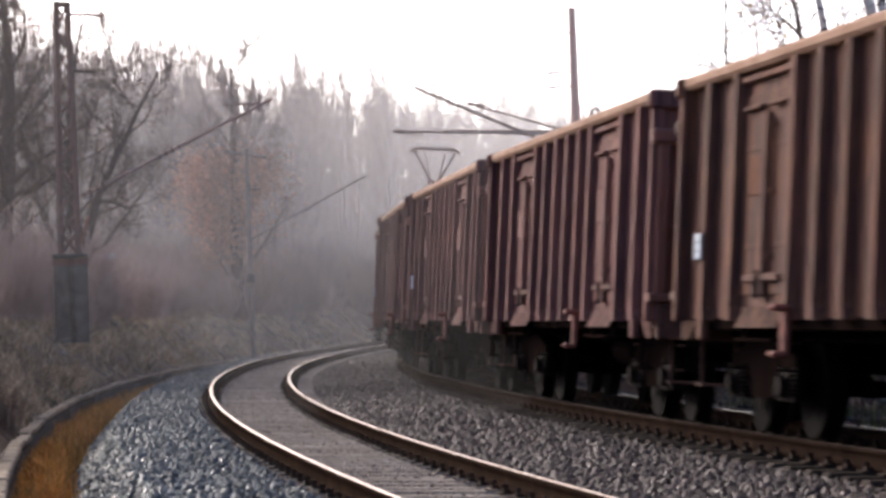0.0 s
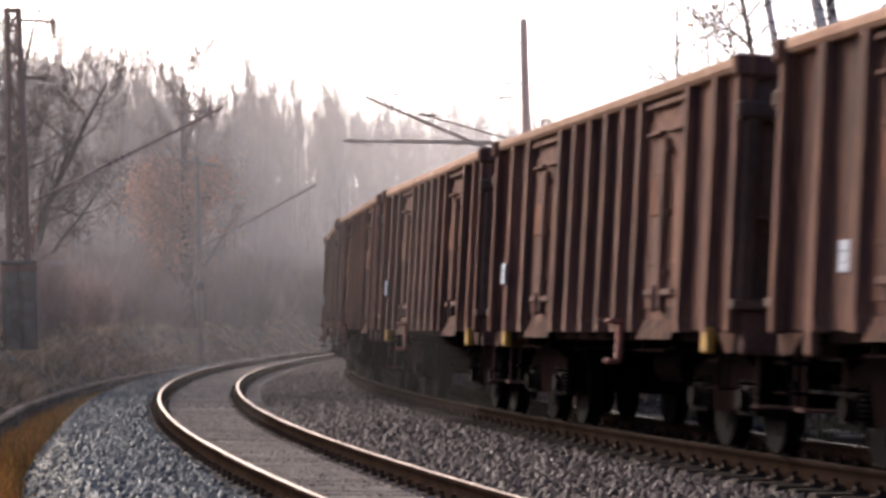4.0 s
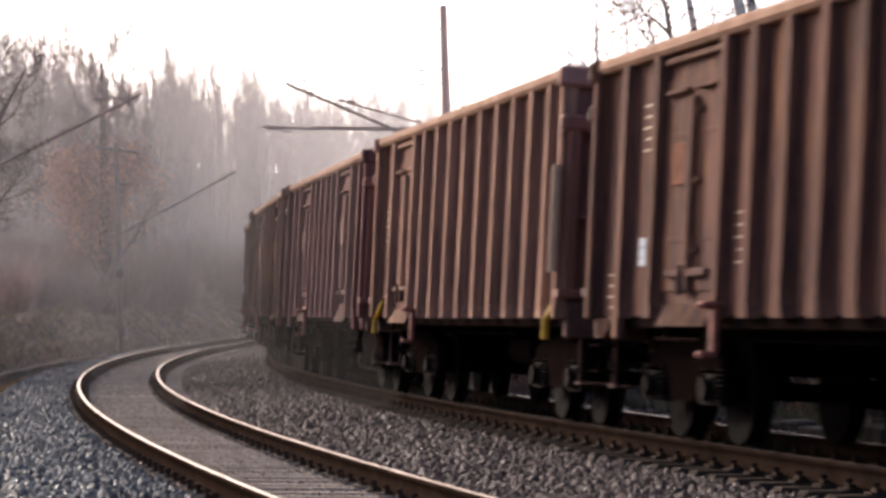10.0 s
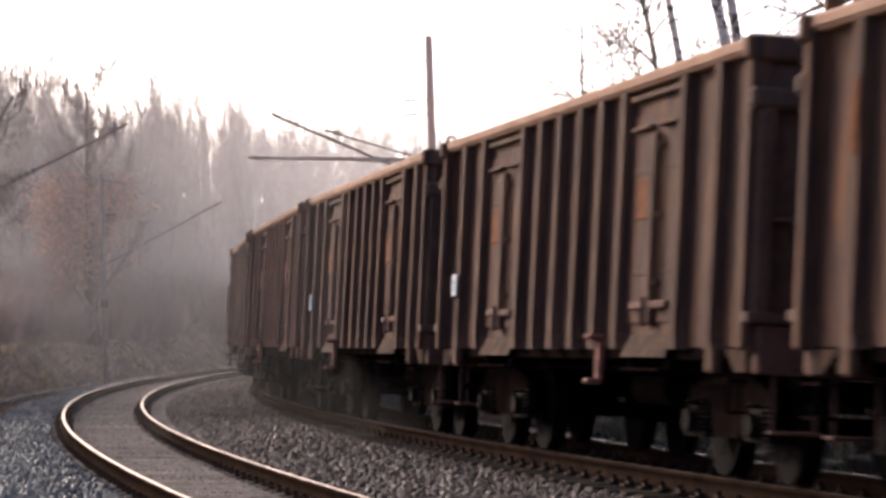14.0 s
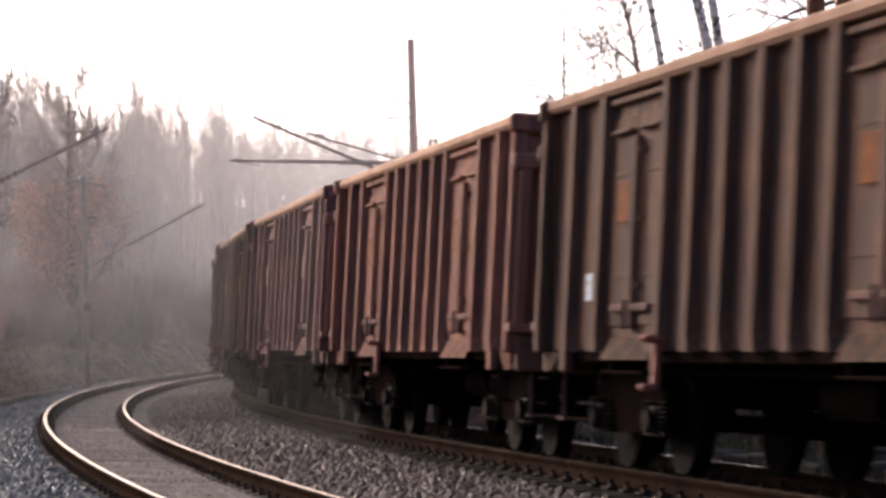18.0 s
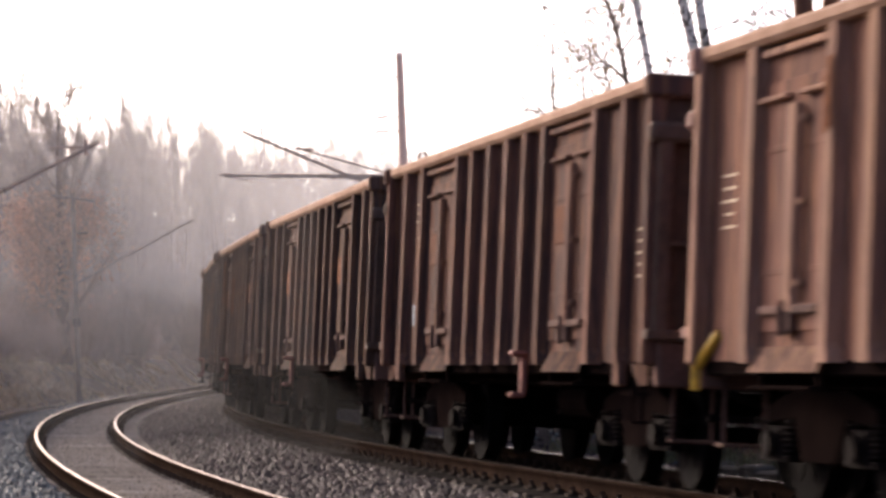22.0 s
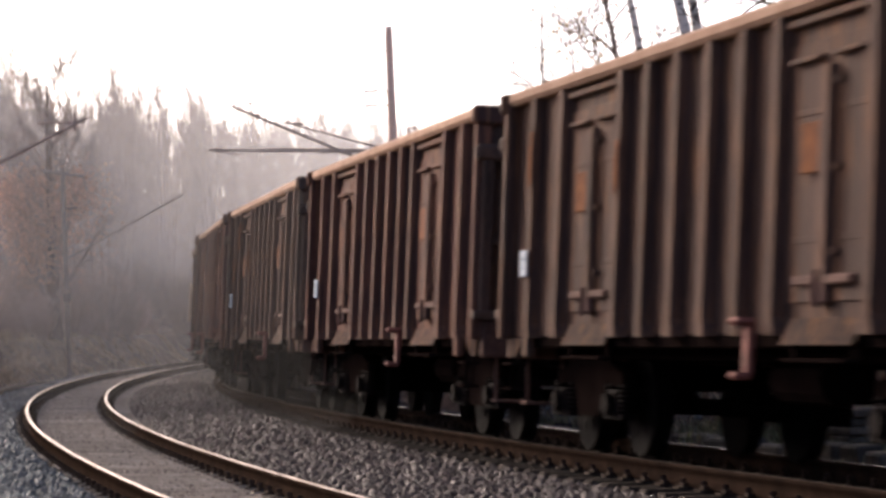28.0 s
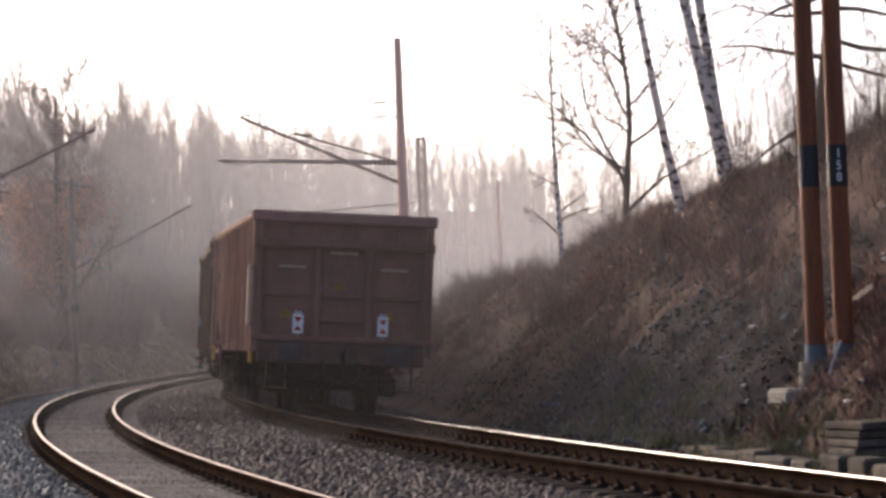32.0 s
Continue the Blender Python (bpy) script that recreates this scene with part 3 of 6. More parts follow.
def build_track(name, lat, z, label, wood):
    tr = thing(name, track_pose(-40, lat, z), label, "railway track", "railway tracks", "structure")
    inv = tr.matrix_basis.inverted()
    for y in (0.75, -0.75):
        tilt = RUN_CANT if lat is None else CANT
        c, s_ = math.cos(tilt), math.sin(tilt)
        line = (lambda q: run_lat(q) + y * c) if lat is None else lat + y * c
        me = arc_sweep("rail", RAIL, -470, 470, 1.0, line, z + y * s_, tilt, (M["rail"], M["railtop"] if lat is not None else M["rail_worn"] if y > 0 else M["rail_gleam"]), GAUGE_MAT if lat is None and y < 0 else RAIL_MAT)
        me.transform(inv)
        hang("rail", me, tr)
    sl = to_mesh("sleeper", sleeper_bm(), wood)
    n = int((S_FAR - S_NEAR) / 0.6)
    rnd = random.Random(3)
    for k in range(n):
        m = inv @ track_pose(S_NEAR + 0.6 * k, lat, z) @ pose(rnd.uniform(-0.02, 0.02), rnd.uniform(-0.02, 0.02), rnd.uniform(-0.008, 0.004), 0, 0, rnd.uniform(-0.6, 0.6))
        hang("sleeper", sl, tr, m)
    # fastenings at every sleeper: rib plate, bolts and clips on both sides of each rail
    bm = B()
    for side in (-1, 1):
        box(bm, (0, side * 0.105, -0.155), (0.11, 0.06, 0.035), 0.008)
        rod(bm, (0, side * 0.115, -0.16), (0, side * 0.115, -0.095), 0.021, 6)
        rod(bm, (0, side * 0.115, -0.125), (0, side * 0.115, -0.105), 0.034, 6)
    box(bm, (0, 0, -0.1765), (0.17, 0.36, 0.012))
    unit = bpy.data.meshes.new("unit")
    bm.to_mesh(unit)
    bm.free()
    uv = np.array([v.co[:] for v in unit.vertices])
    tri = [list(p.vertices) for p in unit.polygons]
    verts, faces, off = [], [], 0
    for k in range(n):
        for y in (0.75, -0.75):
            mm = np.array(inv @ track_pose(S_NEAR + 0.6 * k, lat, z) @ Matrix.Translation((0, y, 0)))
            verts.append(uv @ mm[:3, :3].T + mm[:3, 3])
            faces += [[i + off for i in f] for f in tri]
            off += len(uv)
    me = bpy.data.meshes.new("rail_fastenings")
    me.from_pydata(np.concatenate(verts).tolist(), [], faces)
    me.materials.append(M["clip"])
    tagged(hang("rail_fastenings", me, tr), kind="stuff")
    # the sleepers out of view
    base_me = to_mesh("tmp", sleeper_bm(), None)
    sv = np.array([v.co[:] for v in base_me.vertices])
    sf = [list(p.vertices) for p in base_me.polygons]
    verts, faces, off = [], [], 0
    for s in list(np.arange(-470, S_NEAR - 0.3, 0.6)) + list(np.arange(S_FAR + 0.4, 470, 0.6)):
        mm = np.array(inv @ track_pose(s, lat, z))
        verts.append(sv @ mm[:3, :3].T + mm[:3, 3])
        faces += [[i + off for i in f] for f in sf]
        off += len(sv)
    me = bpy.data.meshes.new("distant_sleepers")
    me.from_pydata(np.concatenate(verts).tolist(), [], faces)
    me.materials.append(wood)
    tagged(hang("distant_sleepers", me, tr), kind="stuff")
    return tr


build_track("track_left", LEFT_TRACK, 0.0, "curved railway track with gleaming rails on dusty sleepers", M["sleeper"])
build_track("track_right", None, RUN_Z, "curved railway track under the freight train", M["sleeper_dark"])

# ballast body under both tracks
prof = [(-2.75, -0.47), (-1.75, -0.25), (-1.2, -0.34), (1.2, -0.25), (1.7, -0.22), (2.4, -0.23), (3.1, -0.28), (3.4, -0.34), (5.6, -0.31), (5.95, -0.2), (6.7, -0.2), (7.25, -0.76), (7.25, -1.0), (-2.75, -0.6)]
bed = arc_sweep("ballast_bed", prof, -470, 470, 1.0, 0, 0, 0, (M["ballast_bed"], M["dust"]), [0, 0, 0, 0, 0, 0, 0, 1, 0, 0, 0, 0, 0, 0])
thing("ballast_bed", Matrix(), "crushed stone ballast bed under both tracks", "ballast", "", "structure", bed)


def bed_z(lat):
    return np.interp(lat, [-2.75, -1.75, -1.2, 1.2, 1.7, 2.4, 3.1, 3.4, 5.6, 5.95, 6.7, 7.25], [-0.47, -0.25, -0.34, -0.25, -0.22, -0.23, -0.28, -0.34, -0.31, -0.2, -0.2, -0.76])


def world_of(s, lat, z):
    a = s / RC
    return np.stack([CX - (RC + lat) * np.cos(a), CY + (RC + lat) * np.sin(a), z], -1)


def stones(name, count, lat_range, size, mat, seed, s0=-90.0, s1=25.0, power=2.2, zf=None):
    rs = np.random.RandomState(seed)
    u = rs.rand(count) ** power
    s = s0 + (s1 - s0) * u
    lat = rs.uniform(*lat_range, count)
    r = rs.uniform(size[0], size[1], count) * (1 + 0.6 * u)
    z = (zf(s, lat) if zf else bed_z(lat)) + r * rs.uniform(-0.1, 0.55, count)
    c = world_of(s, lat, z)
    octa = np.array([[1, 0, 0], [-1, 0, 0], [0, 1, 0], [0, -1, 0], [0, 0, 1], [0, 0, -1]], float)
    tri = np.array([[0, 2, 4], [2, 1, 4], [1, 3, 4], [3, 0, 4], [2, 0, 5], [1, 2, 5], [3, 1, 5], [0, 3, 5]])
    ang = rs.uniform(0, 6.283, (count, 3))
    ca, sa, cb, sb = np.cos(ang[:, 0]), np.sin(ang[:, 0]), np.cos(ang[:, 1]), np.sin(ang[:, 1])
    zero, one = np.zeros(count), np.ones(count)
    rz = np.stack([np.stack([ca, -sa, zero], -1), np.stack([sa, ca, zero], -1), np.stack([zero, zero, one], -1)], 1)
    rx = np.stack([np.stack([one, zero, zero], -1), np.stack([zero, cb, -sb], -1), np.stack([zero, sb, cb], -1)], 1)
    rot = rz @ rx
    v = octa[None] * rs.uniform(0.65, 1.25, (count, 6, 1)) * r[:, None, None]
    v = np.einsum("nij,nkj->nki", rot, v) + c[:, None]
    f = (np.arange(count) * 6)[:, None, None] + tri[None]
    me = mesh_np(name, v, f.reshape(-1, 3))
    me.materials.append(mat)
    return me


for nm, cnt, rng, size, mk, lab in (
        ("ballast_stones", 42000, (1.2, 3.3), (0.03, 0.06), "stone", "grey-brown crushed stones between the two tracks"),
        ("shoulder_stones", 38000, (5.6, 7.25), (0.03, 0.062), "stone_blue", "blue-grey crushed stones on the ballast shoulder"),
        ("bed_stones", 30000, (3.3, 5.65), (0.018, 0.04), "stone_dust", "dusty fine stones between the sleepers"),
        ("inner_stones", 16000, (-2.6, 1.15), (0.02, 0.04), "stone", "dark grey stones beside the running track")):
    thing(nm, Matrix(), lab, "ballast", "", "stuff", stones(nm, cnt, rng, size, M[mk], cnt))
thing("soil_clods", Matrix(), "clods of brown earth and small stones on the cutting slope", "soil", "", "stuff",
      stones("soil_clods", 4500, (-7.2, -3.1), (0.01, 0.035), M["black_soil"], 77, -76.0, -44.0, 1.2, ground_z))
thing("slope_stones", Matrix(), "scattered pale stones on the cutting slope", "stones", "", "stuff",
      stones("slope_stones", 500, (-8.0, -3.0), (0.012, 0.04), M["stone_blue"], 78, -76.0, -40.0, 1.2, ground_z))
thing("spilled_stones", Matrix(), "blue-grey stones spilled over the sleeper ends of the outer track", "ballast", "", "stuff",
      stones("spilled_stones", 7500, (5.36, 5.95), (0.025, 0.05), M["stone_blue"], 92, -92.0, 25.0, 1.8, lambda s, l: np.maximum(-0.2 + (l - LEFT_TRACK) * 0.044 - 0.1 * (l < 5.5), bed_z(l))))
thing("track_dust", Matrix(), "fine dusty gravel lying over the sleepers of the outer track", "ballast", "", "stuff",
      stones("track_dust", 26000, (3.88, 5.2), (0.01, 0.024), M["stone_dust"], 91, -90.0, 25.0, 2.0, lambda s, l: -0.214 + (l - LEFT_TRACK) * 0.044))


# ---- wagons: x forward, y to the outside of the curve, z up from the rail ----
PITCH, BODY, SILL = 13.6, 6.2, 1.03


def rib_bm(w, depth, z0, z1):
    """Pressed side post: trapezoid in plan, its foot flared."""
    bm = B()
    ring = []
    for z, dd, ww in ((z0, depth, w * 1.5), (z0 + 0.14, depth, w), (z1, depth * 0.92, w)):
        ring.append([bm.verts.new(p) for p in ((-ww * 0.62, 0, z), (-ww * 0.42, dd, z), (ww * 0.42, dd, z), (ww * 0.62, 0, z))])
    for a, b in zip(ring, ring[1:]):
        for i in range(3):
            bm.faces.new((a[i], a[i + 1], b[i + 1], b[i]))
    bm.faces.new(ring[0])
    bm.faces.new(ring[-1][::-1])
    return bm


def bogie_parts():
    """Meshes of a two-axle cast bogie."""
    side = B()
    pts = [(-1.15, 0.46), (-1.1, 0.62), (-0.55, 0.66), (-0.35, 0.34), (0.35, 0.34), (0.55, 0.66), (1.1, 0.62), (1.15, 0.46), (1.15, 0.74), (0.6, 0.86), (-0.6, 0.86), (-1.15, 0.74)]
    front = [side.verts.new((x, 0.05, z)) for x, z in pts]
    back = [side.verts.new((x, -0.05, z)) for x, z in pts]
    side.faces.new(front)
    side.faces.new(back[::-1])
    for i in range(len(pts)):
        j = (i + 1) % len(pts)
        side.faces.new((front[i], back[i], back[j], front[j]))
    bolster = box(B(), (0, 0, 0.74), (0.42, 1.9, 0.22), 0.03)
    axle_box = B()
    box(axle_box, (0, 0, 0), (0.3, 0.18, 0.26), 0.03)
    rod(axle_box, (0, 0.09, 0), (0, 0.15, 0), 0.1, 12)
    box(axle_box, (0, 0, -0.11), (0.62, 0.14, 0.05), 0.01)
    spring = B()
    prof = [(0.055 if k % 2 else 0.088, 0.022 * k) for k in range(12)]
    rings = [[spring.verts.new((r * math.cos(a * 0.6283), r * math.sin(a * 0.6283), z)) for a in range(10)] for r, z in prof]
    for lo, hi in zip(rings, rings[1:]):
        for i in range(10):
            spring.faces.new((lo[i], lo[(i + 1) % 10], hi[(i + 1) % 10], hi[i]))
    spring.faces.new(rings[0][::-1])
    spring.faces.new(rings[-1])
    brake = B()
    box(brake, (0, 0, 0), (0.06, 1.8, 0.07), 0.01)
    for y in (-0.75, 0.75):
        box(brake, (0.06, y, 0), (0.07, 0.1, 0.3), 0.015)
    wheel = B()
    for y, sg in ((0.75, 1), (-0.75, -1)):
        rod(wheel, (0, y - 0.065, 0), (0, y + 0.065, 0), 0.46, 28)
        rod(wheel, (0, y - sg * 0.065, 0), (0, y - sg * 0.095, 0), 0.488, 28)
        rod(wheel, (0, y + sg * 0.065, 0), (0, y + sg * 0.078, 0), 0.14, 12)
        for k in range(6):
            a = k * math.pi / 3
            rod(wheel, (0.26 * math.cos(a), y + sg * 0.06, 0.26 * math.sin(a)), (0.26 * math.cos(a), y + sg * 0.072, 0.26 * math.sin(a)), 0.05, 6)
    rod(wheel, (0, -0.95, 0), (0, 0.95, 0), 0.075, 10)
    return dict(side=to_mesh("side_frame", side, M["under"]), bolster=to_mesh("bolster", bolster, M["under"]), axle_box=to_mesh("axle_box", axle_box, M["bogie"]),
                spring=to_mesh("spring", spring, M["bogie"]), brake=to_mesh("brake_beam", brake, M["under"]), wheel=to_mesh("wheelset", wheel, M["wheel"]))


BOGIE = bogie_parts()


def add_bogie(parent, x):
    bogie = hang("bogie", BOGIE["bolster"], parent, Matrix.Translation((x, 0, 0)), "grimy two-axle bogie, shade put into its colour")
    for y in (1.02, -1.02):
        hang("side_frame", BOGIE["side"], bogie, Matrix.Translation((0, y, 0)))
        turn = Matrix.Rotation(0 if y > 0 else math.pi, 4, "Z")
        for ax in (0.9, -0.9):
            hang("axle_box", BOGIE["axle_box"], bogie, Matrix.Translation((ax, y, 0.46)) @ turn)
            for dx in (0.22, -0.22):
                hang("spring", BOGIE["spring"], bogie, Matrix.Translation((ax + dx, y, 0.4)))
    for ax in (0.9, -0.9):
        hang("wheelset", BOGIE["wheel"], bogie, Matrix.Translation((ax, 0, 0.46)))
        hang("brake_beam", BOGIE["brake"], bogie, Matrix.Translation((ax * 0.42, 0, 0.42)) @ Matrix.Rotation(0 if ax > 0 else math.pi, 4, "Z"))
    return bogie


def wagon_meshes(paint, TOP, end_paint, tag_paint, foot_paint=None, sheet=None, cap_paint=None):
    m = {}
    panel = B()
    box(panel, (0, 0, (SILL + TOP) / 2 + 0.01), (2 * BODY - 0.02, 0.012, TOP - SILL - 0.06))
    box(panel, (0, 0.008, 1.33), (2 * BODY - 0.03, 0.012, 0.025))
    m["panel"] = to_mesh("side_panel", panel, sheet or paint)
    m["rib"] = to_mesh("side_post", rib_bm(0.2, 0.115, SILL + 0.02, TOP - 0.12), paint)
    corner = B()
    box(corner, (0, 0, (SILL + TOP) / 2 - 0.04), (0.16, 0.16, TOP - SILL - 0.1), 0.02)
    m["corner"] = to_mesh("corner_post", corner, paint)
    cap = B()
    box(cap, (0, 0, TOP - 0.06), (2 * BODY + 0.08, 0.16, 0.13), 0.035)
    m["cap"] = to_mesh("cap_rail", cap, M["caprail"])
    sole = B()
    box(sole, (0, -0.07, SILL - 0.01), (2 * BODY, 0.1, 0.12), 0.012)
    box(sole, (0, -0.5, SILL - 0.06), (2 * BODY, 0.08, 0.2), 0.012)
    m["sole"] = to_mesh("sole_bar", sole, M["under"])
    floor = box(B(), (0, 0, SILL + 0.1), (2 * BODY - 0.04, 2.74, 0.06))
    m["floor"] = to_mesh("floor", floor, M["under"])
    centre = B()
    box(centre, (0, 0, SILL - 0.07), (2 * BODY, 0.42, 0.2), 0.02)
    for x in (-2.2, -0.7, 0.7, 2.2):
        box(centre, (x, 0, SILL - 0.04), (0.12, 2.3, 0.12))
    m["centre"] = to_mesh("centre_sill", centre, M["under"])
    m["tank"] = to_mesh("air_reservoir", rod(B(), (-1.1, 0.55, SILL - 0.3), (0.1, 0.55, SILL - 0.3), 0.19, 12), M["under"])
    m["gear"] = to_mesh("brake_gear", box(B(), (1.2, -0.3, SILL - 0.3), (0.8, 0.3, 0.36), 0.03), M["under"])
    head = B()
    box(head, (0, 0, SILL + 0.02), (0.16, 2.96, 0.38), 0.02)
    m["headstock"] = to_mesh("headstock", head, M["headstock"])
    buf = B()
    rod(buf, (0, 0, 0), (0.32, 0, 0), 0.11, 14)
    rod(buf, (0.32, 0, 0), (0.5, 0, 0), 0.075, 12)
    m["buffer"] = to_mesh("buffer", buf, M["buffer"])
    bh = B()
    rod(bh, (0.44, 0, 0), (0.5, 0, 0), 0.09, 14, 0.16)
    box(bh, (0.525, 0, 0), (0.05, 0.45, 0.36), 0.022)
    box(bh, (0.548, 0, 0), (0.03, 0.37, 0.28), 0.012)
    m["buffer_head"] = to_mesh("buffer_head", bh, M["buffer"])
    hook = B()
    ring = [hook.verts.new((x, 0.035, z)) for x, z in ((0, -0.06), (0.3, -0.06), (0.42, 0.0), (0.42, 0.14), (0.35, 0.16), (0.34, 0.06), (0, 0.06))]
    hook.faces.new(ring)
    bmesh.ops.solidify(hook, geom=hook.faces[:], thickness=0.07)
    link = rod(B(), (0.38, 0, 0.02), (0.4, 0, -0.42), 0.04, 8, 0.055)
    m["link"] = to_mesh("screw_link", link, M["under"])
    rig = B()
    for a, b in (((0.1, -0.95, 0.88), (0.05, 0, 0.52)), ((0.05, 0, 0.52), (0.1, 0.95, 0.88)), ((0.05, -1.0, 0.62), (0.05, 1.0, 0.62))):
        rod(rig, a, b, 0.035, 6)
    for y in (-0.32, 0.32):
        rod(rig, (0.12, y, 0.95), (0.2, y, 0.72), 0.03, 6)
        rod(rig, (0.2, y, 0.72), (0.12, y * 0.8, 0.55), 0.03, 6)
    m["rigging"] = to_mesh("end_rigging", rig, M["bogie"])
    est = B()
    for y in (-0.17, 0.17):
        rod(est, (0, y, 0.95), (0, y, 0.42), 0.018, 6)
    box(est, (0.03, 0, 0.42), (0.2, 0.4, 0.03), 0.006)
    m["end_step"] = to_mesh("end_step", est, M["headstock"])
    m["grab"] = to_mesh("grab_iron", rod(B(), (0.1, -0.3, 0.92), (0.1, 0.3, 0.92), 0.016, 6), M["headstock"])
    m["hook"] = to_mesh("coupling_hook", hook, M["under"])
    # end wall seen from outside along +x
    end = B()
    box(end, (0, 0, (SILL + TOP) / 2 + 0.05), (0.012, 3.18, TOP - SILL - 0.1))
    m["end_panel"] = to_mesh("end_panel", end, end_paint)
    lip = box(B(), (0, 0, TOP - 0.1), (0.17, 3.29, 0.2), 0.03)
    m["end_cap"] = to_mesh("end_cap_rail", lip, cap_paint or paint)
    # broad folded beam below the cap, with short stiffeners over it
    m["end_beam"] = to_mesh("end_beam", box(B(), (0.085, 0, 0), (0.17, 3.24, 0.17), 0.035), end_paint)
    m["sill_beam"] = to_mesh("end_sill_beam", box(B(), (0.09, 0, 0), (0.18, 3.2, 0.09), 0.015), end_paint)
    m["stiffener"] = to_mesh("end_stiffener", box(B(), (0.035, 0, 3.17), (0.07, 0.06, 0.3), 0.01), end_paint)
    m["end_rail"] = to_mesh("end_rail", box(B(), (0.05, 0, 0), (0.1, 2.84, 0.045), 0.01), end_paint)
    m["end_short_rail"] = to_mesh("end_short_rail", box(B(), (0.05, 0, 0), (0.12, 0.78, 0.045), 0.01), end_paint)
    m["end_post"] = to_mesh("end_post", box(B(), (0.07, 0, 2.1), (0.14, 0.13, 1.62), 0.02), end_paint)
    m["grip"] = to_mesh("grip_rail", rod(B(), (0.07, -0.24, 0), (0.07, 0.24, 0), 0.018, 6), M["pipe"])
    # doors: two flat leaves that meet under a hat-section bar, hoods over them, lock bar and apron below
    leaf = B()
    box(leaf, (0, 0.01, 2.2), (0.88, 0.016, 1.84), 0.004)
    for z in (1.72, 2.62):
        box(leaf, (0, 0.02, z), (0.8, 0.012, 0.05), 0.004)
    m["leaf"] = to_mesh("door_leaf", leaf, sheet or paint)
    hood = B()
    box(hood, (0, 0.045, 2.99), (0.62, 0.07, 0.04), 0.01)
    m["hood"] = to_mesh("door_hood", hood, paint)
    latch = rib_bm(0.19, 0.085, 1.42, 2.92)
    rod(latch, (-0.2, 0.06, 1.5), (-0.2, 0.06, 2.9), 0.016, 6)
    for z in (1.62, 2.2, 2.8):
        box(latch, (-0.2, 0.05, z), (0.07, 0.05, 0.06), 0.01)
    m["latch"] = to_mesh("door_bar", latch, paint)
    lock = B()
    box(lock, (0, 0.05, 1.43), (1.2, 0.06, 0.07), 0.015)
    box(lock, (0.05, 0.05, 1.36), (0.3, 0.06, 0.2), 0.02)
    rod(lock, (0.05, 0.09, 1.5), (0.05, 0.09, 1.24), 0.025, 8)
    m["lock"] = to_mesh("door_lock", lock, M["headstock"])
    flap = B()
    v = [flap.verts.new(p) for p in ((-0.74, 0.02, 1.17), (0.74, 0.02, 1.17), (0.74, 0.1, 0.98), (-0.74, 0.1, 0.98))]
    flap.faces.new(v)
    bmesh.ops.solidify(flap, geom=flap.faces[:], thickness=0.02)
    m["flap"] = to_mesh("door_flap", flap, paint)
    foot = B()
    box(foot, (0, 0.06, 0.98), (0.22, 0.09, 0.24), 0.02)
    m["foot"] = to_mesh("post_foot", foot, foot_paint or paint)
    gus = B()
    ring = [gus.verts.new((x, 0.02, z)) for x, z in ((-0.42, 1.05), (-0.12, 0.87), (0.16, 0.87), (0.16, 1.05))]
    gus.faces.new(ring)
    bmesh.ops.solidify(gus, geom=gus.faces[:], thickness=0.03)
    m["gusset"] = to_mesh("corner_gusset", gus, paint)
    step = B()
    for x in (-0.62, 0.62):
        box(step, (x, 0, 0.98), (0.05, 0.03, 0.22))
    box(step, (0, 0.03, 0.87), (1.3, 0.12, 0.03), 0.006)
    m["step"] = to_mesh("door_step", step, M["under"])
    cstep = B()
    for x in (-0.16, 0.16):
        rod(cstep, (x, 0, 1.0), (x, 0.02, 0.55), 0.016, 6)
    for z in (0.56, 0.8):
        box(cstep, (0, 0.03, z), (0.36, 0.16, 0.025))
    m["corner_step"] = to_mesh("corner_step", cstep, M["under"])
    brk = B()
    rod(brk, (0, 0, 1.28), (0.36, 0.06, 1.02), 0.042, 8)
    rod(brk, (0.36, 0.06, 1.04), (0.36, 0.06, 0.84), 0.04, 8)
    m["bracket"] = to_mesh("corner_bracket", brk, M["yellow"])
    lev = B()
    box(lev, (0, 0.05, 0.96), (0.14, 0.06, 0.42), 0.02)
    box(lev, (0, 0.11, 1.15), (0.2, 0.16, 0.06), 0.025)
    box(lev, (0, 0.11, 0.75), (0.17, 0.15, 0.055), 0.02)
    m["lever"] = to_mesh("brake_lever", lev, M["lever"])
    pl = box(B(), (0, 0.012, 0), (0.26, 0.02, 0.25), 0.006)
    m["plate"] = to_mesh("data_plate", pl, M["plate"])
    bars = B()
    for k, w in enumerate((0.17, 0.12)):
        box(bars, (0, 0.024, 0.04 - 0.09 * k), (w, 0.004, 0.012))
    m["plate_bars"] = to_mesh("plate_marks", bars, M["plate_ink"])
    m["marks"] = [to_mesh("stencil_line", box(B(), (0, 0.008, -0.1 * k), (w, 0.004, 0.022)), M["marking"]) for k, w in enumerate((0.36, 0.3, 0.4, 0.22, 0.33))]
    box_tag = box(B(), (0, 0.07, 0), (0.38, 0.03, 0.36), 0.008)
    m["tag"] = to_mesh("label_holder", box_tag, tag_paint)
    frame_top = box(B(), (0, 0.035, TOP - 0.19), (1.86, 0.06, 0.06), 0.012)
    m["lintel"] = to_mesh("door_lintel", frame_top, paint)
    return m


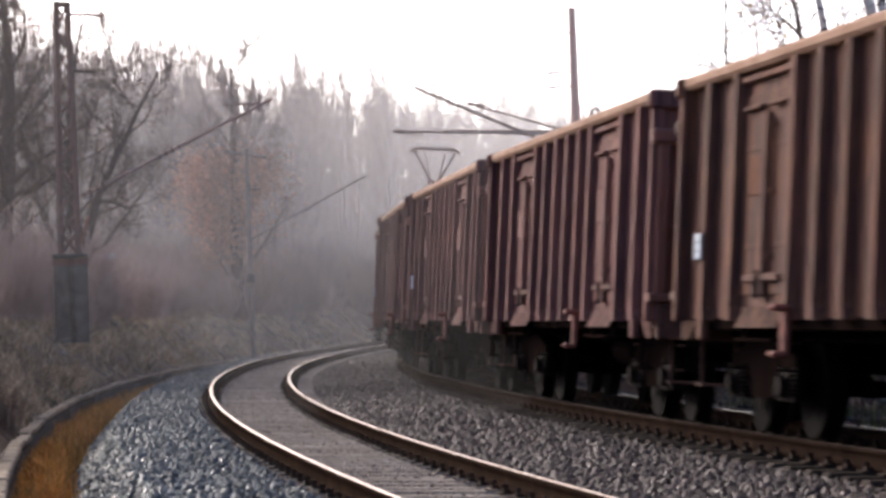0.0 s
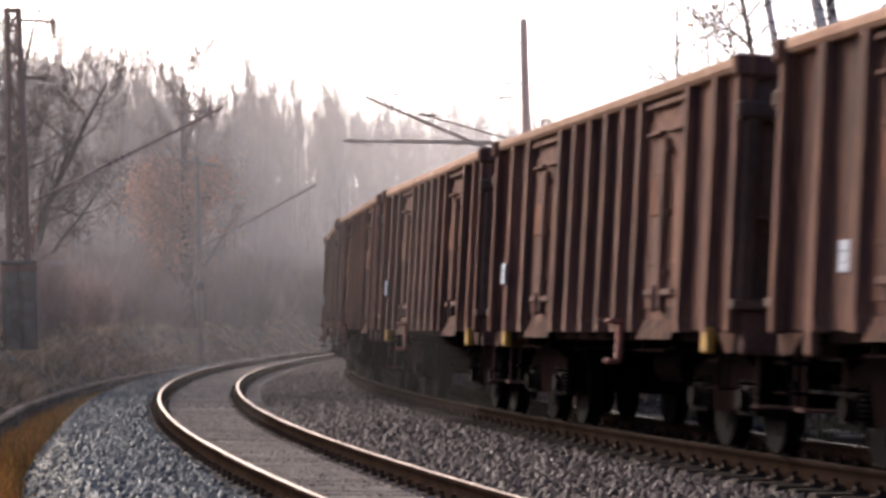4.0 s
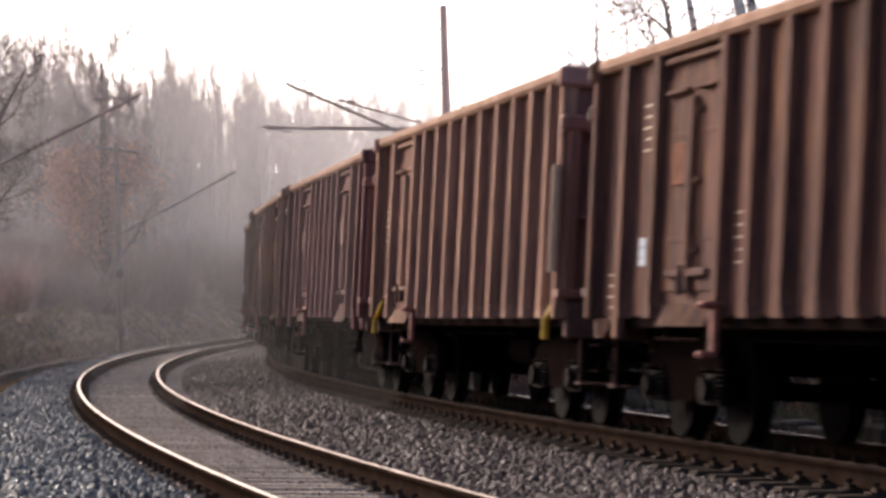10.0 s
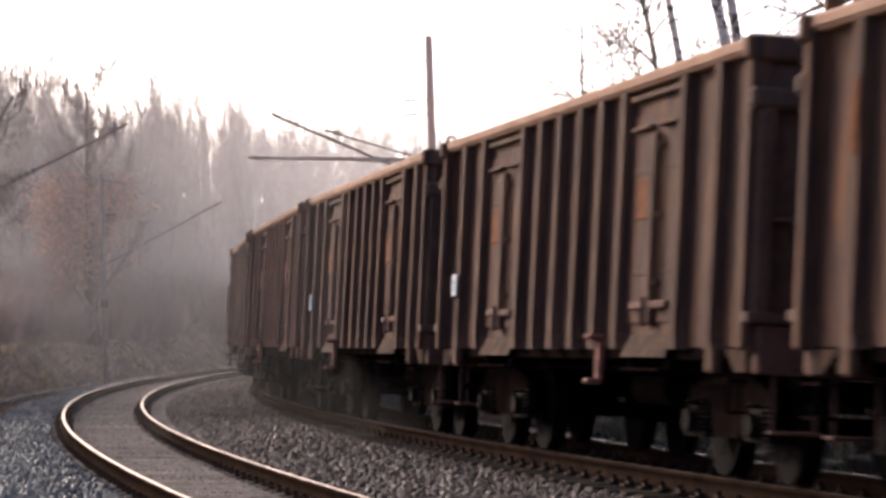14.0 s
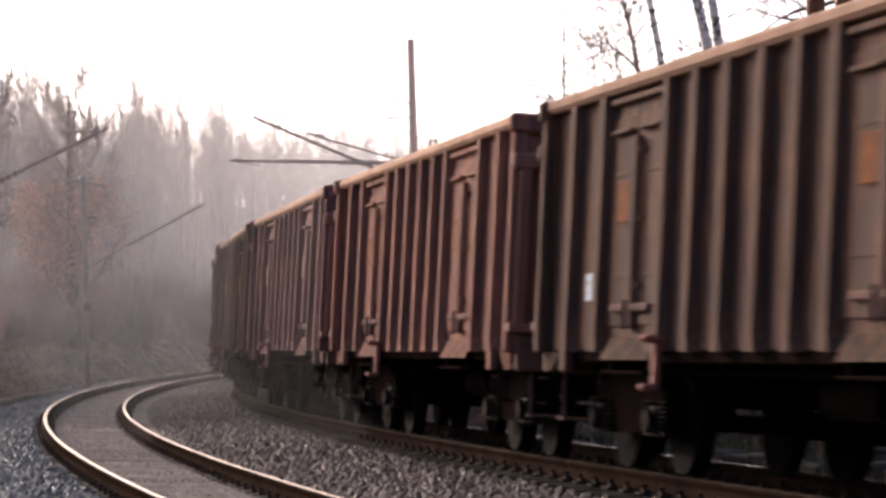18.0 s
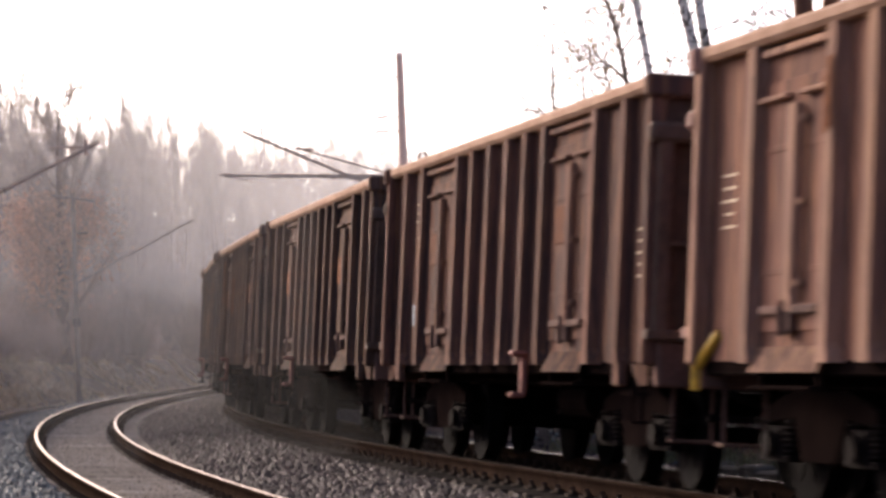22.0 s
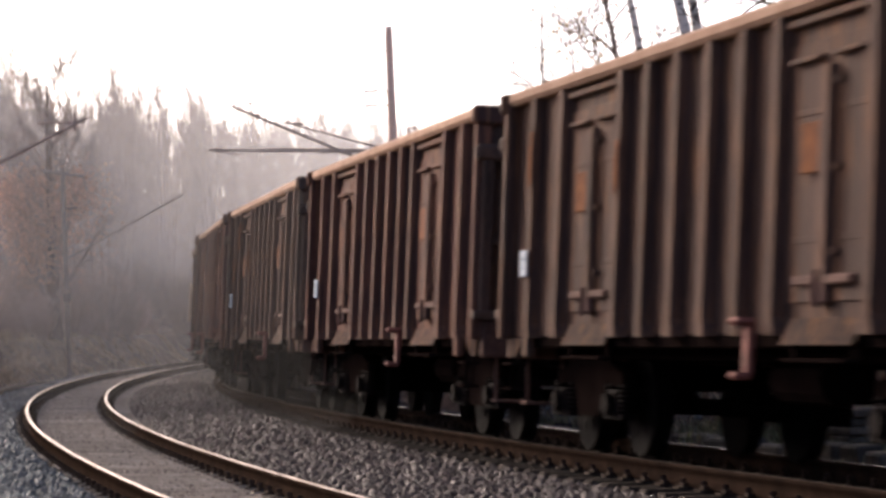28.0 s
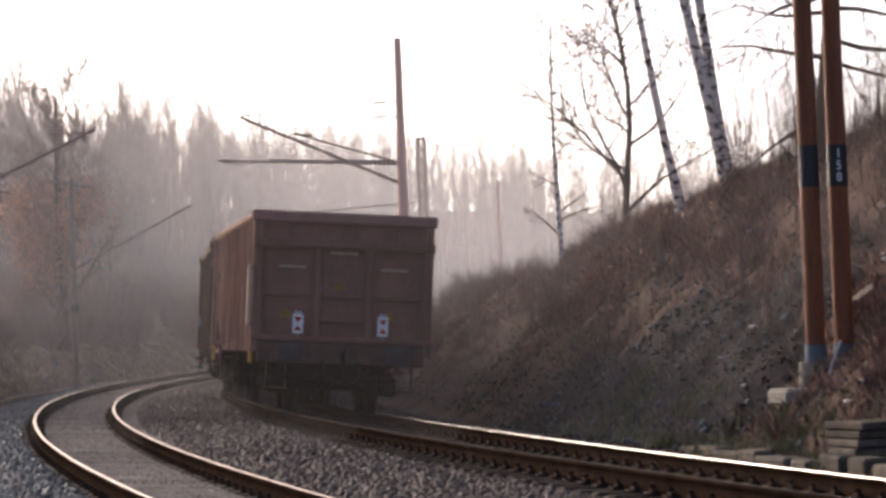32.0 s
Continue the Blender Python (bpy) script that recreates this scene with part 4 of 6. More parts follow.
def build_wagon(name, label, paint, kind, meshes, extras):
    wg = thing(name, Matrix(), label, "freight wagon", "wagons of the freight train")
    m = meshes
    two = kind == "two_doors"
    posts = [-5.15, -4.1, -2.1, -1.28, -0.43, 0.43, 1.28, 2.1, 4.1, 5.15] if two else [-5.3, -4.4, -3.45, -2.5, -1.5, -0.5, 0.5, 1.45, 2.4, 3.2, 4.9]
    doors = (-3.1, 3.1) if two else (4.05,)
    for side in (1, -1):
        flip = Matrix.Rotation(0 if side > 0 else math.pi, 4, "Z")
        at = lambda x, y=1.385: Matrix.Translation((x, y if side > 0 else -y - 0.14, 0)) @ flip
        hang("side_panel", m["panel"], wg, at(0))
        hang("cap_rail", m["cap"], wg, at(0, 1.44), "pale cap rail, sky light put into its colour")
        hang("sole_bar", m["sole"], wg, at(0, 1.40))
        for x in posts:
            hang("side_post", m["rib"], wg, at(x, 1.391))
        for x in (-BODY + 0.08, BODY - 0.08):
            hang("corner_post", m["corner"], wg, at(x, 1.45))
        for x in doors:
            hang("door_lintel", m["lintel"], wg, at(x, 1.391))
            for dx in (-0.45, 0.45):
                d = hang("door_leaf", m["leaf"], wg, at(x + dx, 1.391))
                hang("door_hood", m["hood"], d)
            hang("door_bar", m["latch"], wg, at(x, 1.391))
            hang("door_lock", m["lock"], wg, at(x, 1.391))
            hang("door_flap", m["flap"], wg, at(x, 1.391))
            hang("door_step", m["step"], wg, at(x, 1.42))
        for x in (-5.75, 5.75):
            if two:
                hang("corner_step", m["corner_step"], wg, at(x, 1.42))
                hang("post_foot", m["foot"], wg, at(math.copysign(5.2, x), 1.391), extras.get("foot", ""))
                hang("corner_gusset", m["gusset"], wg, at(math.copysign(5.9, x), 1.42) @ Matrix.Diagonal((math.copysign(1, x * side), 1, 1, 1)))
            else:
                hang("corner_bracket", m["bracket"], wg, Matrix.Translation((x + (0.0 if x > 0 else -0.1), side * 1.4, 0)) @ Matrix.Diagonal((1, side, 1, 1)), "yellow corner bracket")
    hang("floor", m["floor"], wg)
    hang("centre_sill", m["centre"], wg)
    hang("air_reservoir", m["tank"], wg)
    hang("brake_gear", m["gear"], wg)
    for sg in (1, -1):
        turn = Matrix.Rotation(0 if sg > 0 else math.pi, 4, "Z")
        e = lambda x=BODY, z=0.0, y=0.0: turn @ Matrix.Translation((x, y - sg * 0.07, z))
        hang("end_panel", m["end_panel"], wg, e(BODY - 0.06))
        hang("end_cap_rail", m["end_cap"], wg, e(BODY - 0.03))
        hang("end_beam", m["end_beam"], wg, e(BODY - 0.054, 2.97))
        hang("end_beam", m["sill_beam"], wg, e(BODY - 0.054, 1.29))
        hang("end_rail", m["end_rail"], wg, e(BODY - 0.054, 2.05))
        hang("end_rail", m["end_short_rail"], wg, e(BODY - 0.054, 1.62))
        for y in (-1.47, -0.46, 0.46, 1.47):
            hang("end_post", m["end_post"], wg, e(BODY - 0.054, 0, y))
        for y, z in ((-0.9, 2.55), (0.0, 2.82), (0.9, 2.55)):
            hang("grip_rail", m["grip"], wg, e(BODY - 0.054, z, y))
        for y in (-0.95, 0.0, 0.95):
            hang("end_stiffener", m["stiffener"], wg, e(BODY - 0.054, 0, y))
        hang("headstock", m["headstock"], wg, e(BODY - 0.02))
        for y in (-0.92, 0.92):
            b = hang("buffer", m["buffer"], wg, e(BODY + 0.06, 1.04, y))
            hang("buffer_head", m["buffer_head"], b)
        hang("end_rigging", m["rigging"], wg, e(BODY - 0.1), "brake rods and hoses under the headstock")
        for y in (-1.12, 1.12):
            hang("end_step", m["end_step"], wg, e(BODY - 0.1, 0, y))
            hang("grab_iron", m["grab"], wg, e(BODY, 0, y * 0.8))
        hk = hang("coupling_hook", m["hook"], wg, e(BODY + 0.06, 1.04))
        hang("screw_link", m["link"], hk)
    for x in (4.35, -4.35):
        add_bogie(wg, x)
    for x, z in extras.get("marks", ()):
        for line in m["marks"]:
            hang("stencil_line", line, wg, Matrix.Translation((x, 1.391, z)), "faded pale stencil line")
    if two:
        for x in doors:
            hang("label_holder", m["tag"], wg, Matrix.Translation((x + 0.3, 1.38, 2.36)), extras.get("holder", ""))
    return wg


TOP_RAIL = 3.46
MESHES = {"brown": wagon_meshes(M["wagon"], TOP_RAIL, M["end_dark"], M["rust_tag"]), "red": wagon_meshes(M["wagon_red"], TOP_RAIL, M["wagon_end"], M["wagon_red"]),
          "soot": wagon_meshes(M["wagon_soot"], TOP_RAIL, M["end_dark"], M["orange"]), "light": wagon_meshes(M["wagon_light"], 3.53, M["wagon_end"], M["orange"], None, M["light_sheet"], M["end_cap"]),
          "warm": wagon_meshes(M["wagon_warm"], TOP_RAIL, M["wagon_end"], M["orange"]),
          "foot": wagon_meshes(M["wagon"], TOP_RAIL, M["end_dark"], M["rust_tag"], M["yellow_worn"])}
PROTO = {
    "brown": build_wagon("open_wagon", "weathered brown open freight wagon with ribbed steel sides", M["wagon"], "two_doors", MESHES["brown"], dict(holder="rust-brown label holder")),
    "foot": build_wagon("open_wagon", "weathered brown open freight wagon with yellow post feet", M["wagon"], "two_doors", MESHES["foot"], dict(holder="rust-brown label holder", foot="worn yellow post foot")),
    "red": build_wagon("open_wagon", "purple-brown open freight wagon with ribbed steel sides", M["wagon_red"], "two_doors", MESHES["red"], {}),
    "soot": build_wagon("open_wagon", "soot-dark open freight wagon with orange rusted label holders", M["wagon_soot"], "two_doors", MESHES["soot"], dict(holder="bright orange rusted label holder")),
    "marked": build_wagon("open_wagon", "weathered brown open freight wagon with pale stencil lines", M["wagon"], "two_doors", MESHES["brown"],
                          dict(marks=[(4.62, 2.95), (5.65, 1.45), (1.7, 1.9), (-5.6, 2.2)], holder="rust-brown label holder")),
    "warm": build_wagon("open_wagon", "reddish-brown open freight wagon with pale stencil lines", M["wagon_warm"], "two_doors", MESHES["warm"],
                        dict(marks=[(4.62, 2.95), (5.65, 1.45), (1.7, 1.9)], holder="orange rusted label holder")),
    "light": build_wagon("open_wagon", "faded pale brown open freight wagon with yellow corner brackets", M["wagon_light"], "one_door", MESHES["light"], dict(marks=[(5.62, 2.5)])),
}
ORDER = {8: "light", 20: "light", 26: "light", 2: "foot", 3: "foot"}
ORDER.update({k: "marked" for k in (6, 9, 19)})
ORDER[15] = "warm"
ORDER.update({k: "soot" for k in (11, 12, 13, 16, 17, 18, 21, 23, 25)})
ORDER.update({k: "red" for k in (-4, -3, -2, -1, 7, 14)})
FIRST, LAST, FRONT0 = -4, 26, -76.6
WAGONS = []
used = set()
for k in range(FIRST, LAST + 1):
    kind = ORDER.get(k, "brown")
    if kind in used:
        ob = copy_thing(PROTO[kind], Matrix())
    else:
        ob = PROTO[kind]
        used.add(kind)
    WAGONS.append((k, ob))

# brake lever behind the front door or ahead of the rear one, data plate in the first or second bay
REAR_LEVER = (-3, -2, -1, 3, 4, 5, 12, 19, 20, 21, 23, 24, 25)
SECOND_BAY = (4, 6, 9, 10, 15, 16, 17, 18, 19, 21, 22)
NO_PLATE = (-3, -1, 1, 7, 13, 14)
for k, ob in WAGONS:
    mm = MESHES["brown"]
    lx = 2.5 if k in (8, 26) else -1.75 if k in REAR_LEVER else 1.95
    for side in (1, -1):
        hang("brake_lever", mm["lever"], ob, Matrix.Translation((lx * side, side * 1.47, 0)) @ Matrix.Rotation(0 if side > 0 else math.pi, 4, "Z"), "faded red brake lever")
    if k not in NO_PLATE:
        at = (5.1, 1.4, 1.62) if ORDER.get(k) == "light" else (4.6, 1.4, 1.64) if k in SECOND_BAY else (5.2, 1.515, 1.76)
        p = hang("data_plate", mm["plate"], ob, Matrix.Translation(at), "white data plate with dark lines")
        hang("plate_marks", mm["plate_bars"], p)

# rust blooms on posts and sheets of the dirtiest wagons
for k, spots in {13: ((5.15, 1.51, 2.65, 0.5), (2.1, 1.51, 2.5, 0.45), (2.1, 1.51, 3.0, 0.22), (-0.43, 1.51, 2.45, 0.3)), 17: ((1.28, 1.51, 2.35, 0.7), (4.1, 1.51, 2.7, 0.9)),
                 25: ((5.15, 1.51, 2.75, 0.5), (2.1, 1.51, 2.5, 0.4)), 23: ((5.15, 1.51, 2.3, 0.4), (2.1, 1.51, 2.4, 0.3), (4.1, 1.51, 2.9, 0.5)), 1: ((2.1, 1.51, 2.3, 0.3), (5.15, 1.51, 2.2, 0.35)), 20: ((3.2, 1.51, 2.9, 0.5), (-0.5, 1.51, 2.4, 0.4), (-5.3, 1.51, 2.75, 0.5), (-4.4, 1.51, 2.95, 0.35), (-3.45, 1.51, 2.9, 0.3)),
                 21: ((5.15, 1.51, 2.5, 0.5), (4.1, 1.51, 2.3, 0.6))}.items():
    for x, y, z, h in spots:
        bm = B()
        for dx, dz, hh in ((-0.03, 0.02, h), (0.04, -0.06, h * 0.8), (0.0, 0.1, h * 0.7)):
            box(bm, (x + dx, y - 0.006, z + dz), (0.06, 0.012 + 0.004 * abs(dx) * 10, hh), 0.004)
        part("rust_bloom", bm, M["orange"], WAGONS[k - FIRST][1], "flaking orange rust on a side post")

# the last wagon carries two tail boards and a grey corner post
tail = WAGONS[-1][1]
tail["label"] = "faded brown open freight wagon with two white tail boards"
for y in (-0.79, 0.71):
    bm = box(B(), (0, 0, 0), (0.025, 0.19, 0.34), 0.006)
    box(bm, (0, 0, 0.19), (0.025, 0.11, 0.05))
    bd = part("tail_board", bm, M["board_white"], tail, "white tail board with two red triangles", Matrix.Translation((-BODY - 0.12, y, 1.55)))
    for up in (1, -1):
        tb = B()
        tri = [(-0.016, -0.07, up * 0.12), (-0.016, 0.07, up * 0.12), (-0.016, 0.0, up * 0.015)]
        f = tb.faces.new([tb.verts.new(p) for p in tri])
        bmesh.ops.solidify(tb, geom=[f], thickness=0.003)
        part("triangle", tb, M["signal_red"], bd)
    part("handle", box(B(), (-0.015, 0, 0.19), (0.012, 0.06, 0.02)), M["black"], bd)
    part("bracket", rod(B(), (0.0, 0, -0.17), (0.03, 0, -0.26), 0.018, 6), M["marking"], bd)
for y, z in ((-0.92, 1.72), (0.0, 2.25), (0.92, 1.72)):
    tb = B()
    f = tb.faces.new([tb.verts.new(p) for p in ((-0.004, -0.11, -0.07), (-0.004, 0.11, -0.07), (-0.004, 0, 0.11))])
    bmesh.ops.solidify(tb, geom=[f], thickness=0.004)
    part("warning_triangle", tb, M["yellow"], tail, "worn yellow warning triangle", Matrix.Translation((-BODY + 0.046, y, z)))
for ob in [o for k, o in WAGONS if k in (8, 20, 26)]:
    part("corner_pipe", rod(B(), (-BODY - 0.03, 1.57, 1.5), (-BODY - 0.03, 1.57, 2.55), 0.05, 8), M["pipe"], ob, "pale tan corner pipe")
for x0, x1, y, z0, z1 in ((-5.9, -5.42, 1.394, 1.5, 2.1), (-5.36, -5.24, 1.509, 1.6, 2.05), (-5.18, -4.5, 1.394, 1.55, 2.2), (-4.46, -4.34, 1.509, 1.7, 2.2)):
    bm = B()
    n = max(1, int((x1 - x0) / 0.11))
    for i in range(n):
        f = (i + 0.5) / n
        box(bm, (x0 + (x1 - x0) * f, y, (z0 + z1) / 2 + 0.1 * math.sin(7.0 * f + x0)), ((x1 - x0) / n * 0.98, 0.006, (z1 - z0) * (0.72 + 0.28 * math.sin(5.0 * f + 2 * x0))), 0.002)
    part("blue_spray", bm, M["blue"], WAGONS[20 - FIRST][1], "faded blue spray paint")


# ---- locomotive at the head ----
def build_loco():
    lo = thing("electric_locomotive", Matrix(), "dark electric locomotive with raised pantograph heading the train", "locomotive")
    bm = B()
    box(bm, (0, 0, 2.5), (14.6, 2.9, 2.7), 0.25)
    part("body", bm, M["loco"], lo)
    part("roof", box(B(), (0, 0, 3.93), (13.6, 2.3, 0.3), 0.12), M["under"], lo)
    part("underframe", box(B(), (0, 0, 1.05), (15.2, 2.7, 0.3), 0.03), M["under"], lo)
    for x in (-7.29, 7.29):
        for y in (-0.7, 0.7):
            part("cab_window", box(B(), (x, y, 3.05), (0.04, 0.95, 0.7), 0.01), M["black"], lo)
    for x in (-5.5, -2.2, 2.2, 5.5):
        for y in (-1.44, 1.44):
            part("side_window", box(B(), (x, y, 3.0), (0.9, 0.05, 0.6), 0.01), M["black"], lo)
    for x in (-7.3, 7.3):
        for y in (-0.875, 0.875):
            sg = 1 if x > 0 else -1
            part("buffer", rod(B(), (x, y, 1.04), (x + sg * 0.7, y, 1.04), 0.11, 12), M["under"], lo)
    for x in (-3.9, 3.9):
        add_bogie(lo, x)
    pan = part("pantograph", box(B(), (0, 0, 4.16), (1.6, 1.2, 0.08), 0.02), M["steel"], lo, "raised grey pantograph", Matrix.Translation((-5.0, 0, 0)))
    arms = B()
    for sg in (1, -1):
        rod(arms, (-0.7, sg * 0.4, 4.2), (0.35, sg * 0.1, 5.1), 0.05, 6)
        rod(arms, (0.35, sg * 0.1, 5.1), (0.0, sg * 0.6, 5.98), 0.032, 6)
        rod(arms, (0.35, sg * 0.1, 5.1), (0.0, sg * 0.3, 5.98), 0.02, 6)
    rod(arms, (0.35, -0.22, 5.1), (0.35, 0.22, 5.1), 0.06, 8)
    part("arm", arms, M["steel"], pan)
    head = B()
    for dx in (-0.2, 0.2):
        rod(head, (dx, -0.56, 6.06), (dx, 0.56, 6.06), 0.035, 6)
        for sg in (1, -1):
            rod(head, (dx, sg * 0.56, 6.06), (dx, sg * 0.74, 5.96), 0.03, 6)
    for sg in (1, -1):
        rod(head, (-0.2, sg * 0.5, 6.04), (0.2, sg * 0.5, 6.04), 0.025, 6)
        rod(head, (0, sg * 0.5, 6.04), (0, sg * 0.58, 5.95), 0.03, 6)
    part("collector_head", head, M["steel"], pan)
    return lo


LOCO = build_loco()


# ---- masts and overhead line fittings ----
def insulator(bm, a, b, n=5):
    a, b = Vector(a), Vector(b)
    rod(bm, a, b, 0.03, 8)
    for k in range(n):
        c = a.lerp(b, (k + 0.5) / n)
        d = (b - a).normalized() * 0.015
        rod(bm, c - d, c + d, 0.075, 10)


def lattice_mast(name, m, h, w0, w1, label, parent_group="overhead line masts", bays=15):
    ma = thing(name, m, label, "railway mast", parent_group)
    for sx in (-1, 1):
        for sy in (-1, 1):
            bm = B()
            a, b = Vector((sx * w0 / 2, sy * w0 / 2, 0)), Vector((sx * w1 / 2, sy * w1 / 2, h))
            d = (b - a).to_track_quat("Z", "Y").to_matrix().to_4x4()
            box(bm, (a + b) / 2, (0.09, 0.09, (b - a).length), 0.006, d)
            part("leg", bm, M["lattice"], ma)
    for k in range(bays):
        for fx in range(4):
            z0, z1 = h * k / bays, h * (k + 1) / bays
            q0, q1 = (w0 + (w1 - w0) * z0 / h) / 2, (w0 + (w1 - w0) * z1 / h) / 2
            s0 = 1 if (k + fx) % 2 else -1
            p = [(s0 * q0, q0, z0), (-s0 * q1, q1, z1)]
            rt = Matrix.Rotation(fx * math.pi / 2, 4, "Z")
            bm = rod(B(), rt @ Vector(p[0]), rt @ Vector(p[1]), 0.034, 4)
            part("brace", bm, M["lattice"], ma)
    part("head_plate", box(B(), (0, 0, h + 0.02), (w1 + 0.12, w1 + 0.12, 0.1), 0.01), M["lattice"], ma)
    return ma


def tube(name, a, b, r, mat, parent, label="", n=10):
    return part(name, rod(B(), a, b, r, n), mat, parent, label)


# tall tubular mast beyond the running track, with cantilever over it: local y points outwards across the track
mA = thing("tubular_mast", upright(-13.3, -4.25, -0.3), "tall glare-paled red tubular mast with cantilever arms over the track", "railway mast", "overhead line masts")
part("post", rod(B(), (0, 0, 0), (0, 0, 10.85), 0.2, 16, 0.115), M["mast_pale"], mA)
part("base", box(B(), (0, 0, 0.1), (0.7, 0.7, 0.5), 0.04), M["concrete"], mA)
tube("cantilever_tube", (0, 0.15, 6.34), (0, 5.0, 8.55), 0.052, M["steel"], mA)
tube("top_tie", (0, 0.15, 6.98), (0, 3.25, 7.95), 0.034, M["steel"], mA)
tube("drop_arm", (0, 0.15, 6.92), (0, 5.73, 7.2), 0.042, M["steel"], mA)
tube("registration_arm", (0, 0.15, 7.0), (0, 4.1, 7.16), 0.036, M["steel"], mA)
tube("steady_arm", (0, 5.7, 7.2), (0, 4.7, 6.98), 0.02, M["steel"], mA)
tube("messenger_clamp", (-0.6, 4.9, 8.55), (0.7, 3.6, 8.68), 0.025, M["steel"], mA)
tube("clamp_bar", (-0.3, 3.35, 7.95), (0.4, 2.8, 7.93), 0.04, M["steel"], mA)
for a, b in (((0, 0.2, 6.36), (0, 0.75, 6.61)), ((0, 0.2, 7.0), (0, 0.9, 7.22)), ((0, 0.2, 6.93), (0, 0.9, 6.96))):
    bm = B()
    insulator(bm, a, b)
    part("insulator", bm, M["insulator"], mA)
for z in (8.85, 8.4):
    tube("feeder_bracket", (0, 0.1, z), (0, 0.25, z), 0.03, M["steel"], mA)
    bm = B()
    insulator(bm, (0, 0.4, z + 0.02), (0, 0.85, z - 0.02), 4)
    part("insulator", bm, M["insulator"], mA)
for y in (1.6, 3.1, 4.2):
    part("tube_clamp", box(B(), (0, y, 6.34 + (y - 0.15) * 0.4557), (0.1, 0.12, 0.2), 0.02), M["steel"], mA)
for y in (2.2, 4.1, 5.5):
    part("tube_clamp", box(B(), (0, y, 6.92 + (y - 0.15) * 0.05), (0.09, 0.12, 0.15), 0.02), M["steel"], mA)
tube("peg", (0, 0.05, 10.1), (0, 0.25, 10.1), 0.03, M["steel"], mA)

mB = lattice_mast("lattice_mast", upright(33.2, -3.5, -0.4), 10.7, 0.42, 0.3, "weathered lattice mast in the mist beyond the curve")
tube("bracket_arm", (0, 0.2, 10.3), (0, 1.1, 10.25), 0.03, M["steel"], mB)
tube("registration_arm", (0, 0.15, 7.8), (0, 5.6, 7.5), 0.05, M["steel"], mB)
mC = thing("distant_pole", upright(63.4, -1.0 - 3.0, 0.0), "thin mast fading into the mist", "railway mast", "overhead line masts")
part("post", rod(B(), (0, 0, -0.5), (0, 0, 9.7), 0.12, 10, 0.09), M["mast_pale"], mC)
tube("cross_arm", (0, -0.6, 9.0), (0, 0.9, 9.0), 0.04, M["steel"], mC)

# lattice mast on a tall concrete plinth on the outer bank, with a cantilever over the outer track
mD = lattice_mast("lattice_mast", upright(-38.0, 8.75, 2.82), 5.75, 0.4, 0.27, "rusty lattice mast with cantilever on a tall concrete plinth", bays=11)
for dx in (-0.2, 0.2):
    part("plinth_block", rod(B(), (0, dx, -2.0), (0, dx, 0.0), 0.205, 18, 0.195), M["kerb"], mD, "grey round concrete plinth pillar")
    part("pillar_band", rod(B(), (0, dx, -0.22), (0, dx, -0.06), 0.225, 18), M["lattice"], mD)
part("plinth_cap", box(B(), (0, 0, 0.0), (0.8, 0.78, 0.08), 0.02), M["kerb"], mD)
tube("cantilever_tube", (0, -0.3, 1.35), (0, -4.75, 3.45), 0.04, M["steel"], mD)
bm = B()
insulator(bm, (0, -2.05, 2.17), (0, -2.65, 2.46), 4)
part("insulator", bm, M["insulator"], mD)
bm = B()
insulator(bm, (0, -0.3, 1.35), (0, -0.9, 1.63), 4)
part("insulator", bm, M["insulator"], mD)
tube("top_bracket", (0, -0.1, 5.55), (0, -1.0, 5.5), 0.035, M["steel"], mD)
tube("clamp_bar", (0, -0.9, 5.6), (0.1, -0.92, 5.2), 0.05, M["steel"], mD)
tube("feeder_bracket", (0, -0.1, 4.25), (0, -0.75, 4.2), 0.04, M["insulator"], mD)
tube("messenger_clamp", (0, -4.5, 3.35), (0, -3.6, 3.36), 0.025, M["steel"], mD)
tube("clamp_post", (0, -4.45, 3.55), (0, -4.45, 3.15), 0.04, M["steel"], mD)
tube("strut", (0, -0.2, 0.1), (0, -0.45, 0.9), 0.03, M["mast_rust"], mD)

mE = thing("outer_pole_mast", upright(2.0, 7.75, 0.3), "slim mast with cross arm and cantilever beside the outer track", "railway mast", "overhead line masts")
part("post", rod(B(), (0, 0, -0.8), (0, 0, 7.1), 0.11, 10, 0.08), M["pole_grey"], mE)
tube("cross_arm", (0, -0.75, 6.75), (0, 0.75, 7.0), 0.05, M["pole_grey"], mE)
tube("arm_hanger", (0, -0.75, 6.75), (0, -0.85, 6.2), 0.03, M["pole_grey"], mE)
tube("cantilever_tube", (0, -0.1, 3.8), (0, -4.35, 5.95), 0.045, M["pole_grey"], mE)
tube("bracket", (0, -0.1, 5.6), (0, -0.5, 5.6), 0.05, M["insulator"], mE)
part("band", rod(B(), (0, 0, 2.2), (0, 0, 2.5), 0.15, 10), M["black"], mE)

